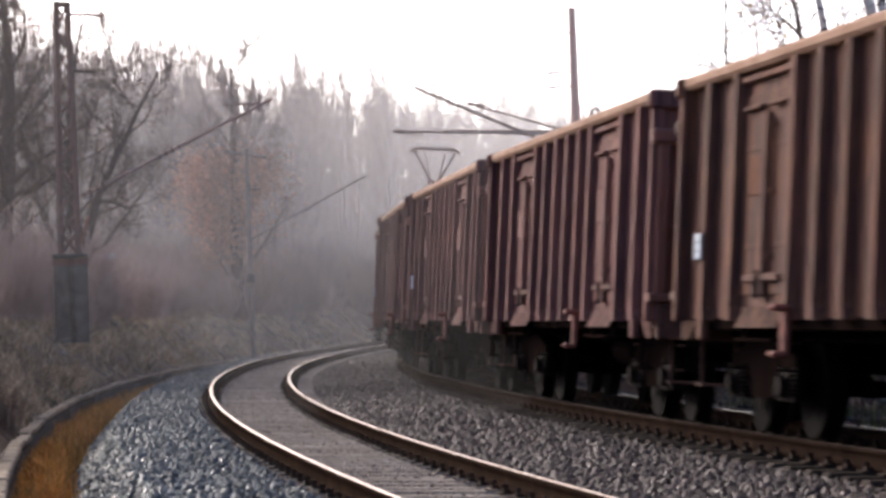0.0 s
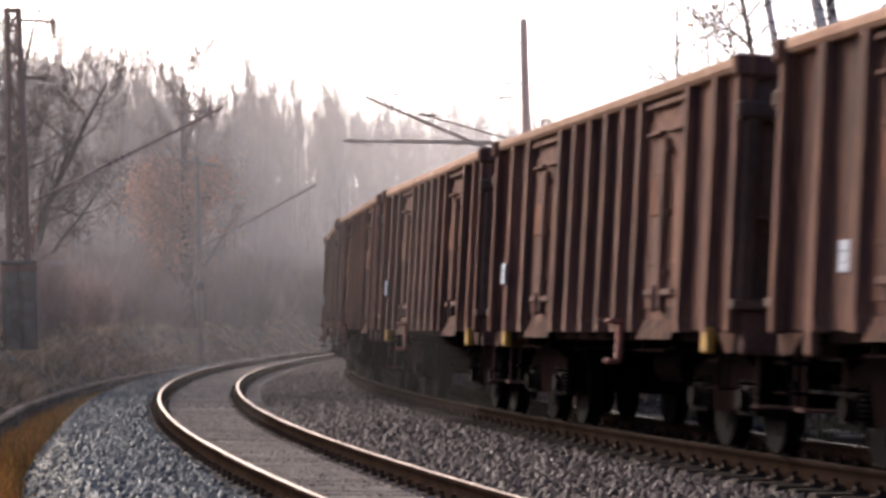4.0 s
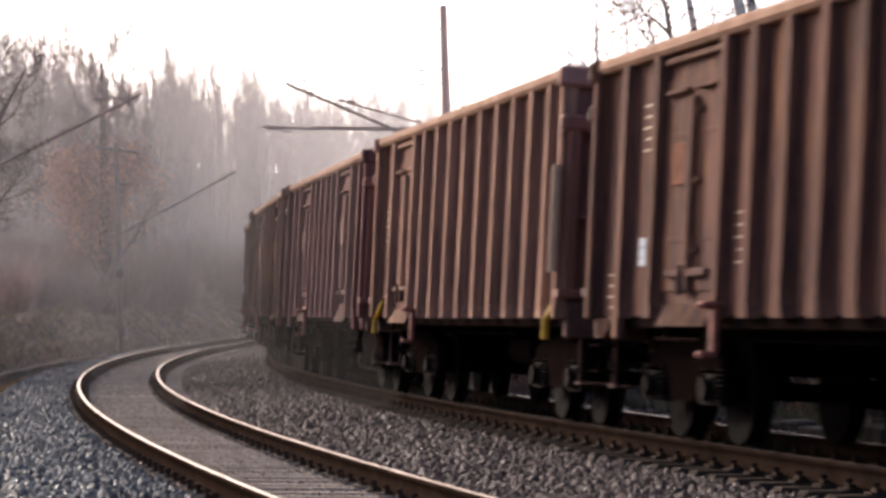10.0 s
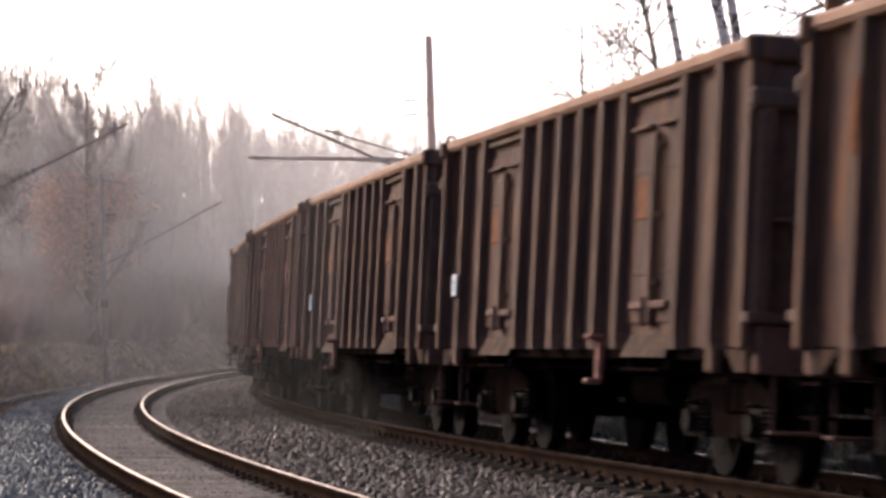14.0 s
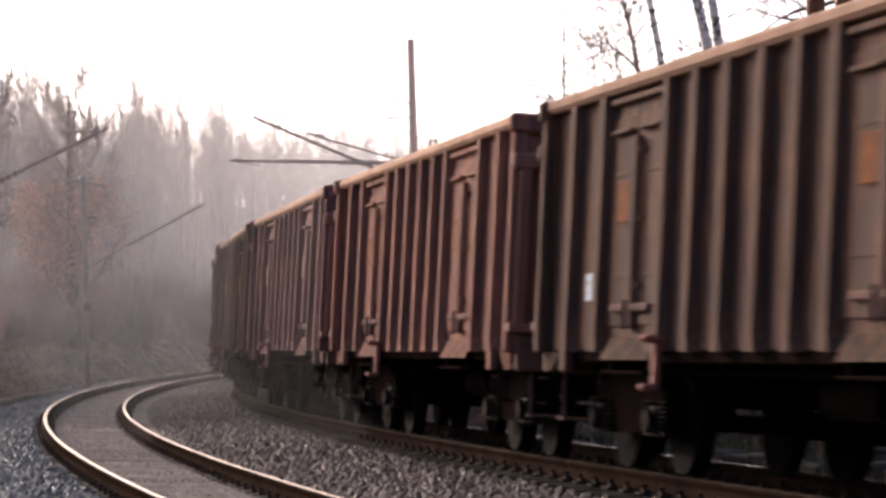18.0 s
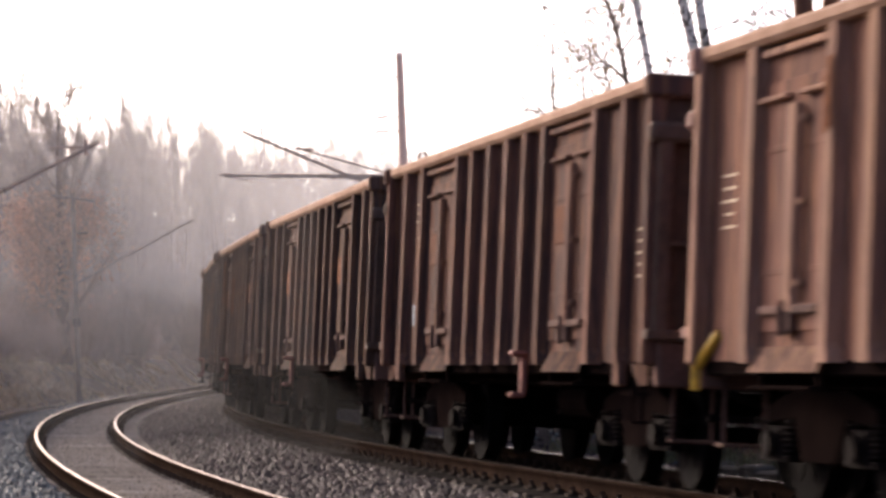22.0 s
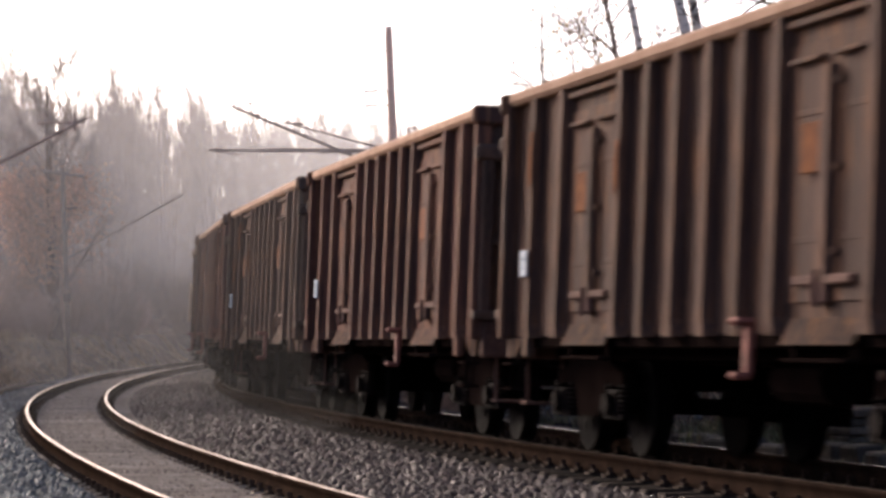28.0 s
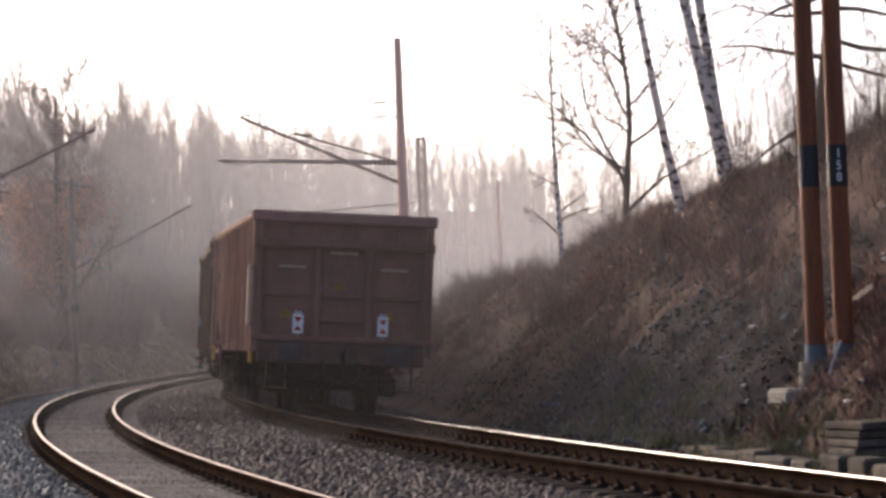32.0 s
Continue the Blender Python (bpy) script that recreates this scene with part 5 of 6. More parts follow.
# twin tubular masts at the foot of the cutting, on a stepped concrete footing
twin = thing("twin_mast", upright(-66.6, -5.48, 0.71), "pair of rust-brown tubular masts on a concrete footing", "railway mast", "overhead line masts")
for y, dig in ((0.205, ""), (-0.205, "158")):
    part("tube_post", rod(B(), (0, y, 0), (0, y, 9.5), 0.138, 20, 0.128), M["mast_rust"], twin)
    part("base_collar", rod(B(), (0, y, 0.0), (0, y, 0.24), 0.15, 20), M["galv"], twin, "blue-grey painted base")
    part("number_band", rod(B(), (0, y, 2.42), (0, y, 3.0), 0.141, 20), M["black"], twin, "black painted band")
    for k, ch in enumerate(dig):
        cu = bpy.data.curves.new("digit", "FONT")
        cu.body, cu.size, cu.extrude, cu.align_x = ch, 0.175, 0.002, "CENTER"
        tmp = bpy.data.objects.new("digit", cu)
        scene.collection.objects.link(tmp)
        me = bpy.data.meshes.new_from_object(tmp.evaluated_get(bpy.context.evaluated_depsgraph_get()))
        bpy.data.objects.remove(tmp)
        me.materials.append(M["board_white"])
        # faces back along the line
        hang("digit", me, twin, Matrix.Translation((-0.147, y + 0.02, 2.82 - 0.165 * k)) @ Matrix.Rotation(-math.pi / 2, 4, "Z") @ Matrix.Rotation(math.pi / 2, 4, "X"))
part("collar_joint", rod(B(), (0, -0.19, 0.3), (0, -0.19, 0.42), 0.1, 12), M["galv"], twin)
part("tie_plate", box(B(), (0, 0, 7.2), (0.05, 0.7, 0.1)), M["mast_rust"], twin)
part("footing", rod(B(), (0, 0.22, -0.5), (0, 0.22, 0.0), 0.235, 20, 0.225), M["concrete"], twin)
part("footing", rod(B(), (0.05, -0.26, -0.55), (0.05, -0.26, -0.02), 0.32, 20, 0.31), M["concrete"], twin)
part("footing_rim", rod(B(), (0.05, -0.26, -0.05), (0.05, -0.26, -0.012), 0.325, 20), M["rust_wall"], twin, "rust-stained rim")
part("footing_step", box(B(), (-0.1, 0.45, -0.47), (1.0, 0.75, 0.24), 0.05), M["concrete"], twin)
cable = B()
pts = [(-0.18, -0.1, 0.28), (-0.25, 0.05, 0.0), (-0.55, 0.2, -0.2), (-0.9, 0.45, -0.5), (-1.4, 0.9, -0.85), (-1.9, 1.2, -1.1)]
for a, b in zip(pts, pts[1:]):
    rod(cable, a, b, 0.018, 6)
part("earth_cable", cable, M["litter"], twin, "pale earthing cable")


# ---- trees and shrubs ----
def grow(seed, height, radius, kids=(14, 7, 5), ratio=(0.45, 0.5, 0.5), angle=(50, 45, 40), rise=0.25, start=0.25, wobble=0.06, lean=(0.0, 0.0), segs=(9, 5, 3, 2), min_r=0.006, limb=0.5, taper=0.75):
    """Tapered segments of a bare tree: arrays p0, p1, r0, r1, and the ends of its twigs."""
    rnd = random.Random(seed)
    out, tips = [], []
    jobs = [(Vector((0, 0, -0.3)), Vector((lean[0], lean[1], 1)).normalized(), height, radius, 0)]
    while jobs:
        p, d, length, r, lev = jobs.pop()
        n = segs[lev]
        pts = [p.copy()]
        step = length / n
        for k in range(n):
            j = wobble * (1 + lev)
            d = (d + Vector((rnd.uniform(-j, j), rnd.uniform(-j, j), rnd.uniform(-j, j) + (rise * 0.25 if lev else 0)))).normalized()
            q = pts[-1] + d * step
            ra, rb = r * (1 - 0.88 * k / n), r * (1 - 0.88 * (k + 1) / n)
            out.append((*pts[-1], *q, max(ra, min_r), max(rb, min_r)))
            pts.append(q)
        if lev >= len(kids):
            tips.append((*pts[-1], *d))
            continue
        count = kids[lev]
        for c in range(count):
            f = start + (1 - start) * (c + rnd.random()) / count if lev == 0 else 0.2 + 0.8 * (c + rnd.random()) / count
            f = min(f, 0.98)
            i = min(int(f * n), n - 1)
            base = pts[i].lerp(pts[i + 1], f * n - i)
            ax = (pts[i + 1] - pts[i]).normalized()
            side = ax.orthogonal().normalized()
            side.rotate(Matrix.Rotation(rnd.uniform(0, 6.283), 3, ax))
            an = radians(angle[lev] * rnd.uniform(0.7, 1.25))
            nd = (ax * math.cos(an) + side * math.sin(an) + Vector((0, 0, rise))).normalized()
            ln = length * ratio[lev] * rnd.uniform(0.6, 1.15) * ((1.15 - taper * f) if lev == 0 else (1.1 - 0.5 * f))
            jobs.append((base, nd, ln, max(r * (1 - 0.85 * f) * limb, min_r), lev + 1))
    a = np.array(out)
    return a[:, 0:3], a[:, 3:6], a[:, 6], a[:, 7], np.array(tips)


def leaf_mesh(name, centres, per, spread, size, seed, mat):
    rs = np.random.RandomState(seed)
    c = np.repeat(centres, per, 0) + rs.normal(0, spread, (len(centres) * per, 3))
    n = len(c)
    u, w = rs.normal(0, 1, (n, 3)), rs.normal(0, 1, (n, 3))
    u /= np.linalg.norm(u, axis=1)[:, None]
    w -= u * (u * w).sum(1)[:, None]
    w /= np.linalg.norm(w, axis=1)[:, None]
    sz = rs.uniform(0.6, 1.3, (n, 1)) * size
    bend = np.cross(u, w) * sz * 0.2
    v = np.stack([c - u * sz, c - w * sz * 0.45 + bend, c + u * sz, c + w * sz * 0.45 + bend], 1)
    f = np.arange(n * 4).reshape(-1, 4)
    me = mesh_np(name, v, f)
    me.materials.append(mat)
    return me


def trunk_mesh(pts, rad, n=10):
    """One smooth tapered trunk through the points, its foot flared."""
    a = np.arange(n) * 2 * np.pi / n
    rad = rad * np.concatenate([[1.35], np.ones(len(rad) - 1)])
    v = pts[:, None] + np.stack([np.cos(a), np.sin(a), 0 * a], -1)[None] * rad[:, None, None]
    i, j = np.meshgrid(np.arange(len(pts) - 1), np.arange(n), indexing="ij")
    j2 = (j + 1) % n
    return smooth(mesh_np("trunk", v, np.stack([i * n + j, i * n + j2, (i + 1) * n + j2, (i + 1) * n + j], -1).reshape(-1, 4)))


def tree(name, m, label, group, mat, leaves=None, n=4, **kw):
    p0, p1, r0, r1, tips = grow(**kw)
    t = thing(name, m, label, "tree", group)
    big = np.arange(len(r0)) < kw.get("segs", (9,))[0]
    if big.any():
        me = trunk_mesh(np.concatenate([p0[big], p1[big][-1:]]), np.concatenate([r0[big], r1[big][-1:]]))
        me.materials.append(mat)
        hang("trunk", me, t)
    me = tubes("crown", p0[~big], p1[~big], r0[~big], r1[~big], n)
    me.materials.append(M["bark"] if mat is M["birch"] else M["far_bark"] if name == "beech_tree" else mat)
    hang("crown", me, t, None, "bare twigs")
    if leaves:
        k, per, spread, size, lm, zmax = leaves
        tp = tips[(tips[:, 2] < zmax) & (np.hypot(tips[:, 0], tips[:, 1]) < 2.5)][:, :3] if zmax else tips[:, :3]
        rs = np.random.RandomState(kw["seed"])
        tp = tp[rs.permutation(len(tp))[:k]]
        hang("foliage", leaf_mesh("foliage", tp, per, spread, size, kw["seed"], lm), t, None, "withered brown leaves")
    return t


def stand(s, lat, turn=0.0, scale=1.0, sink=0.0):
    z = float(ground_z(s, lat)) - sink
    return upright(s, lat, z, turn) @ Matrix.Diagonal((scale, scale, scale, 1))


def yard(x, y):
    """Curve coordinates of a place on the plan."""
    return math.atan2(y - CY, CX - x) * RC, math.hypot(x - CX, y - CY) - RC


# on the crest of the cutting (local +y leans outwards, over the line)
G1 = "trees on the cutting slope"
tree("birch_tree", stand(-51.5, -7.85), "leaning birch with two white stems and black bark patches", G1, M["birch"], None, 4,
     seed=11, height=13, radius=0.13, kids=(12, 6, 4), start=0.35, lean=(0.0, 0.21), rise=0.1, wobble=0.02, min_r=0.011, limb=0.62)
tree("birch_tree", stand(-51.45, -7.85), "leaning birch with white stem on the slope", G1, M["birch"], None, 4,
     seed=12, height=12, radius=0.12, kids=(10, 6, 4), start=0.4, lean=(0.0, 0.13), rise=0.1, wobble=0.02, min_r=0.011, limb=0.62)
tree("birch_tree", stand(-49.0, -7.45), "slender leaning birch with white bark", G1, M["birch"], None, 4,
     seed=13, height=11, radius=0.10, kids=(9, 5, 4), start=0.5, lean=(0.0, 0.19), rise=0.1, wobble=0.03, min_r=0.011, limb=0.62)
tree("birch_tree", stand(-36.0, -6.9), "thin young birch with peeling white bark", G1, M["birch"], None, 3,
     seed=14, height=7.2, radius=0.075, kids=(22, 4, 3), ratio=(0.16, 0.5, 0.5), start=0.15, lean=(0.0, 0.03), rise=-0.1, wobble=0.03, min_r=0.011, limb=0.62)
tree("young_oak", stand(-43.0, -7.35), "young bare tree with forked trunk and few pale leaves", G1, M["bark_dark"], (200, 7, 0.2, 0.06, M["leaf_pale"], 0), 4,
     seed=22, height=8.5, radius=0.09, kids=(22, 9, 5), ratio=(0.42, 0.5, 0.5), angle=(62, 48, 40), start=0.08, rise=0.25, lean=(0, 0.06), wobble=0.12, min_r=0.008, limb=0.6)
tree("oak_tree", stand(-56.3, -8.35), "dark bare tree with drooping side branches", G1, M["bark_dark"], None, 4,
     seed=31, height=11, radius=0.16, kids=(34, 9, 4), ratio=(0.26, 0.5, 0.5), angle=(88, 50, 40), start=0.1, rise=-0.12, lean=(0, 0.05), wobble=0.1, min_r=0.008, limb=0.4)
tree("oak_tree", stand(-64.2, -8.3), "dark leaning tree trunk with bare branches", G1, M["bark_dark"], None, 4,
     seed=32, height=9, radius=0.095, kids=(10, 5, 3), ratio=(0.3, 0.5, 0.5), start=0.35, lean=(0, 0.4), min_r=0.008, limb=0.55)
tree("birch_tree", stand(-55.5, -8.7), "grey leaning stem behind the twin mast", G1, M["birch"], None, 4,
     seed=33, height=10, radius=0.09, kids=(8, 5, 4), start=0.5, lean=(0, 0.14), wobble=0.03, min_r=0.011, limb=0.62)

# along the outer bank
G2 = "trees along the outer bank"
tree("oak_tree", stand(-22.0, 12.6), "large bare oak with spreading dark limbs", G2, M["bark_dark"], None, 4,
     seed=41, height=13, radius=0.3, kids=(17, 9, 6, 2), ratio=(0.48, 0.5, 0.5, 0.5), angle=(60, 50, 45, 40), segs=(9, 6, 4, 2, 2), start=0.2, rise=0.2, wobble=0.17, min_r=0.0065, limb=0.4)
tree("oak_tree", stand(-19.0, 10.6, 1.0), "bare oak with crooked limbs behind the mast", G2, M["bark_dark"], None, 4,
     seed=42, height=9.0, radius=0.22, kids=(16, 9, 6, 2), ratio=(0.55, 0.5, 0.5, 0.5), angle=(60, 50, 45, 40), segs=(9, 6, 4, 2, 2), start=0.18, rise=0.15, wobble=0.18, min_r=0.0065, limb=0.4)
tree("oak_tree", stand(-30.0, 14.2, 2.0), "tall bare oak with dense twigs", G2, M["bark_dark"], None, 4,
     seed=43, height=14, radius=0.28, kids=(16, 9, 6, 2), ratio=(0.45, 0.5, 0.5, 0.5), angle=(55, 50, 45, 40), segs=(9, 6, 4, 2, 2), start=0.22, rise=0.2, wobble=0.17, min_r=0.0065, limb=0.4)
for i, (ts, tl, th, tr_) in enumerate(((-26.0, 11.6, 10.5, 0.17), (-12.0, 12.4, 10.5, 0.2), (-16.0, 15.0, 12.5, 0.24), (-33.5, 12.2, 9.5, 0.16), (-4.0, 13.5, 10.0, 0.18), (-24.0, 16.5, 13.0, 0.24))):
    tree("bank_tree", stand(ts, tl, i * 1.1), "bare tree with a crown of fine dark twigs", G2, M["bark_dark"], None, 3,
         seed=200 + i, height=th, radius=tr_, kids=(20, 10, 6, 3), ratio=(0.42, 0.5, 0.5, 0.5), angle=(52, 48, 45, 40), segs=(9, 5, 3, 2, 1), start=0.18, rise=0.25, wobble=0.16, min_r=0.006, limb=0.4)
tree("beech_tree", stand(13.0, 9.9, 0.5), "tall tree with withered copper leaves on its lower branches", G2, M["bark_dark"], (950, 17, 0.38, 0.082, M["leaf"], 6.6), 4,
     seed=51, height=10.6, radius=0.33, kids=(34, 10, 6), ratio=(0.36, 0.5, 0.5), taper=0.62, angle=(50, 44, 45), start=0.14, rise=0.3, wobble=0.03, min_r=0.012)

# woods in the mist
WOODS = []
for i in range(6):
    tl = "bare woodland tree in the mist" if i % 2 else "tall slim bare tree in the misty woods"
    kw = dict(seed=60 + i, height=13.0, radius=0.14 + 0.02 * (i % 3), kids=(26, 8, 4), ratio=(0.34, 0.42, 0.5), angle=(36, 32, 30), start=0.25, rise=0.6, wobble=0.05, min_r=0.007, segs=(8, 3, 2, 1), taper=0.62)
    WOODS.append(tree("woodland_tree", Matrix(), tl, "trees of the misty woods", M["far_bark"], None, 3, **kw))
rnd = random.Random(77)
first = set()
count = 0
while count < 250:
    az, d = radians(rnd.uniform(-13.5, 10.5)), 128 + 175 * rnd.random() ** 0.8
    x, y = d * math.sin(az), d * math.cos(az)
    s, lat = yard(x, y)
    if lat < 14.5 + max(0, (s - 60)) * 0.05:
        continue
    i = rnd.randrange(6)
    m = stand(s, lat, rnd.uniform(0, 6.28), rnd.uniform(0.68, 1.0) * (1.0 if d < 220 else 0.72), 0.1)
    if i in first:
        copy_thing(WOODS[i], m).scale = [c for c in m.to_scale()]
    else:
        WOODS[i].matrix_basis = m
        first.add(i)
    count += 1

# the joined far woods behind them
def far_woods():
    rs = random.Random(123)
    src = [grow(seed=70 + i, height=13.0, radius=0.13, kids=(24, 6, 3), ratio=(0.38, 0.45, 0.5), angle=(40, 34, 30), start=0.04, rise=0.6, wobble=0.045, min_r=0.011, segs=(5, 2, 2, 1), taper=0.55) for i in range(3)]
    a0, a1, q0, q1 = [], [], [], []
    n = 0
    while n < 680:
        az, d = radians(rs.uniform(-14, 11)), 165 + 220 * rs.random()
        s, lat = yard(d * math.sin(az), d * math.cos(az))
        if n >= 550:   # the woods within the curve
            az, d = radians(rs.uniform(0.5, 11)), 190 + 160 * rs.random()
            s, lat = yard(d * math.sin(az), d * math.cos(az))
        if (lat < 17) if n < 550 else (lat > -12):
            continue
        p0, p1, r0, r1, _ = src[n % 3]
        m = np.array(stand(s, lat, rs.uniform(0, 6.28), (rs.uniform(0.76, 1.05) if d < 225 else rs.uniform(0.53, 0.8)) if n < 550 else rs.uniform(0.6, 0.85)))
        a0.append(p0 @ m[:3, :3].T + m[:3, 3])
        a1.append(p1 @ m[:3, :3].T + m[:3, 3])
        q0.append(r0)
        q1.append(r1)
        n += 1
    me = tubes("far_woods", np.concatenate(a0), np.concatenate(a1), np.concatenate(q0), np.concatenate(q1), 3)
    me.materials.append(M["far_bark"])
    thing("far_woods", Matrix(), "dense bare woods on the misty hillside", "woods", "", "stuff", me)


far_woods()

# shrubs
def shrub_mesh(seed, h, stems, mat, r=0.008, tw=5, spread=0.55):
    rs = random.Random(seed)
    seg = []
    for k in range(stems):
        a, sp = rs.uniform(0, 6.283), rs.uniform(0.0, spread)
        p = Vector((math.cos(a), math.sin(a), 0)) * rs.uniform(0, 0.35)
        d = Vector((math.cos(a) * sp, math.sin(a) * sp, 1)).normalized()
        ln = h * rs.uniform(0.55, 1.1)
        n = 4
        for q in range(n):
            d = (d + Vector((rs.uniform(-0.12, 0.12), rs.uniform(-0.12, 0.12), 0.02))).normalized()
            e = p + d * ln / n
            seg.append((*p, *e, r * (1 - 0.2 * q), r * (0.8 - 0.2 * q)))
            if q:
                for _ in range(tw):
                    b = p.lerp(e, rs.random())
                    dd = (d + Vector((rs.uniform(-0.8, 0.8), rs.uniform(-0.8, 0.8), rs.uniform(-0.1, 0.6)))).normalized()
                    f = b + dd * ln * rs.uniform(0.1, 0.28)
                    seg.append((*b, *f, r * 0.55, r * 0.3))
            p = e
    a = np.array(seg)
    me = tubes("shrub", a[:, :3], a[:, 3:6], a[:, 6], a[:, 7], 3)
    me.materials.append(mat)
    return me


SHRUBS = [shrub_mesh(80 + i, 2.2, 44, M["twig"], 0.010, 9) for i in range(4)]
UNDERGROWTH = [shrub_mesh(85 + i, 2.2, 40, M["far_bark"], 0.012, 8) for i in range(3)]
rnd = random.Random(5)
for k in range(290):
    s, lat = rnd.uniform(-58, 40), 9.8 + rnd.random() ** 1.2 * 6.5
    if abs(s + 38) < 1.6 and lat < 10.5:
        continue
    sc = rnd.uniform(0.55, 1.1) * (0.75 if lat < 10.3 else 1.0)
    thing("shrub", stand(s, lat, rnd.uniform(0, 6.28), sc, 0.05), "bare reddish-brown shrub on the outer bank", "shrub", "shrubs on the outer bank", "", SHRUBS[k % 4])
uv_, uf = [], []
for k in range(130):
    s = rnd.uniform(12, 125)
    lat = 9.5 + rnd.random() ** 1.3 * (10 + s * 0.2)
    src, mm = UNDERGROWTH[k % 3], np.array(stand(s, lat, rnd.uniform(0, 6.28), rnd.uniform(0.9, 1.7), 0.05))
    co = np.empty(len(src.vertices) * 3, np.float32)
    src.vertices.foreach_get("co", co)
    fi = np.empty(len(src.polygons) * 4, np.int32)
    src.loops.foreach_get("vertex_index", fi)
    uf.append(fi.reshape(-1, 4) + sum(len(c) for c in uv_))
    uv_.append(co.reshape(-1, 3) @ mm[:3, :3].T + mm[:3, 3])
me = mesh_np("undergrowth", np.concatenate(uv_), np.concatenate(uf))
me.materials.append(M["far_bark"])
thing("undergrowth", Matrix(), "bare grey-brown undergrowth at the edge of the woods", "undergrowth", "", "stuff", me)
SAPLINGS = [shrub_mesh(90 + i, 4.6, 5, M["bark_dark"], 0.014, 2, 0.16) for i in range(3)]
for k in range(90):
    s = rnd.uniform(-67, -50)
    lat = -(rnd.uniform(8.2, 12.5) if k < 32 else rnd.uniform(7.7, 9.2))
    thing("sapling_tree", stand(s, lat, rnd.uniform(0, 6.28), rnd.uniform(0.3, 0.62), 0.05), "thin bare saplings on the crest of the cutting", "tree", "saplings on the crest", "", SAPLINGS[k % 3])
BRUSH = [shrub_mesh(100 + i, 0.9, 22, M["stem"], 0.007, 4) for i in range(3)]
for k in range(170):
    s = rnd.uniform(-66, 12)
    f = float(np.interp(s, [-66, -50], [4.2, 2.95]))
    lat = -(f + 1.2 + rnd.random() * 5.2)
    if (s < -58 and lat > -6.6) or black_soil(s, lat):
        continue
    thing("bramble_bush", stand(s, lat, rnd.uniform(0, 6.28), rnd.uniform(0.45, 1.05), 0.05), "dead brown bramble stems on the cutting slope", "bush", "brambles on the cutting slope", "", BRUSH[k % 3])

for k in range(26):
    thing("bramble_bush", stand(rnd.uniform(-84, -45), 8.25 + 1.3 * rnd.random() ** 1.5, rnd.uniform(0, 6.28), rnd.uniform(0.35, 0.7), 0.05), "dead brown bramble stems beside the ditch kerb", "bush", "brambles on the outer bank", "", BRUSH[k % 3])


# ---- grass ----
def blades(name, count, s_rng, lat_rng, h, w, mat, seed, zf=None, clump=0, power=1.0, lean=0.35, scar=False, patchy=0):
    rs = np.random.RandomState(seed)
    s = s_rng[0] + (s_rng[1] - s_rng[0]) * rs.rand(count) ** power
    lat = rs.uniform(*lat_rng, count)
    if clump:
        cs = s_rng[0] + (s_rng[1] - s_rng[0]) * rs.rand(clump) ** power
        cl = rs.uniform(*lat_rng, clump)
        pick = rs.randint(0, clump, count)
        s, lat = cs[pick] + rs.normal(0, 0.13, count), cl[pick] + rs.normal(0, 0.13, count)
    if scar:   # the bare black soil low on the slope stays open
        keep = ~(black_soil(s, lat) & (rs.rand(count) < 0.97))
        s, lat = s[keep], lat[keep]
        count = len(s)
    if patchy:   # thick and thin patches of turf
        keep = wavy(s, lat, 0.22) * 1.2 + rs.rand(count) - 0.5 > -patchy
        s, lat = s[keep], lat[keep]
        count = len(s)
    z = (zf or ground_z)(s, lat) - 0.03
    c = world_of(s, lat, z)
    a = rs.uniform(0, 6.283, count)
    hh = rs.uniform(h[0], h[1], count)
    side = np.stack([np.cos(a), np.sin(a), np.zeros(count)], -1) * (w * rs.uniform(0.6, 1.4, count))[:, None]
    b = rs.uniform(0, 6.283, count)
    tip = np.stack([np.cos(b), np.sin(b), np.zeros(count)], -1) * (hh * rs.uniform(0, lean, count) * 2)[:, None]
    up = np.zeros((count, 3))
    up[:, 2] = hh
    v = np.stack([c - side, c + side, c + side * 0.6 + up * 0.6 + tip * 0.35, c - side * 0.6 + up * 0.6 + tip * 0.35, c + up * 0.9 + tip], 1)
    base = (np.arange(count) * 5)[:, None, None]
    t = np.array([[0, 1, 2], [0, 2, 3], [3, 2, 4]])
    me = mesh_np(name, v, (base + t[None]).reshape(-1, 3))
    me.materials.append(mat)
    return me


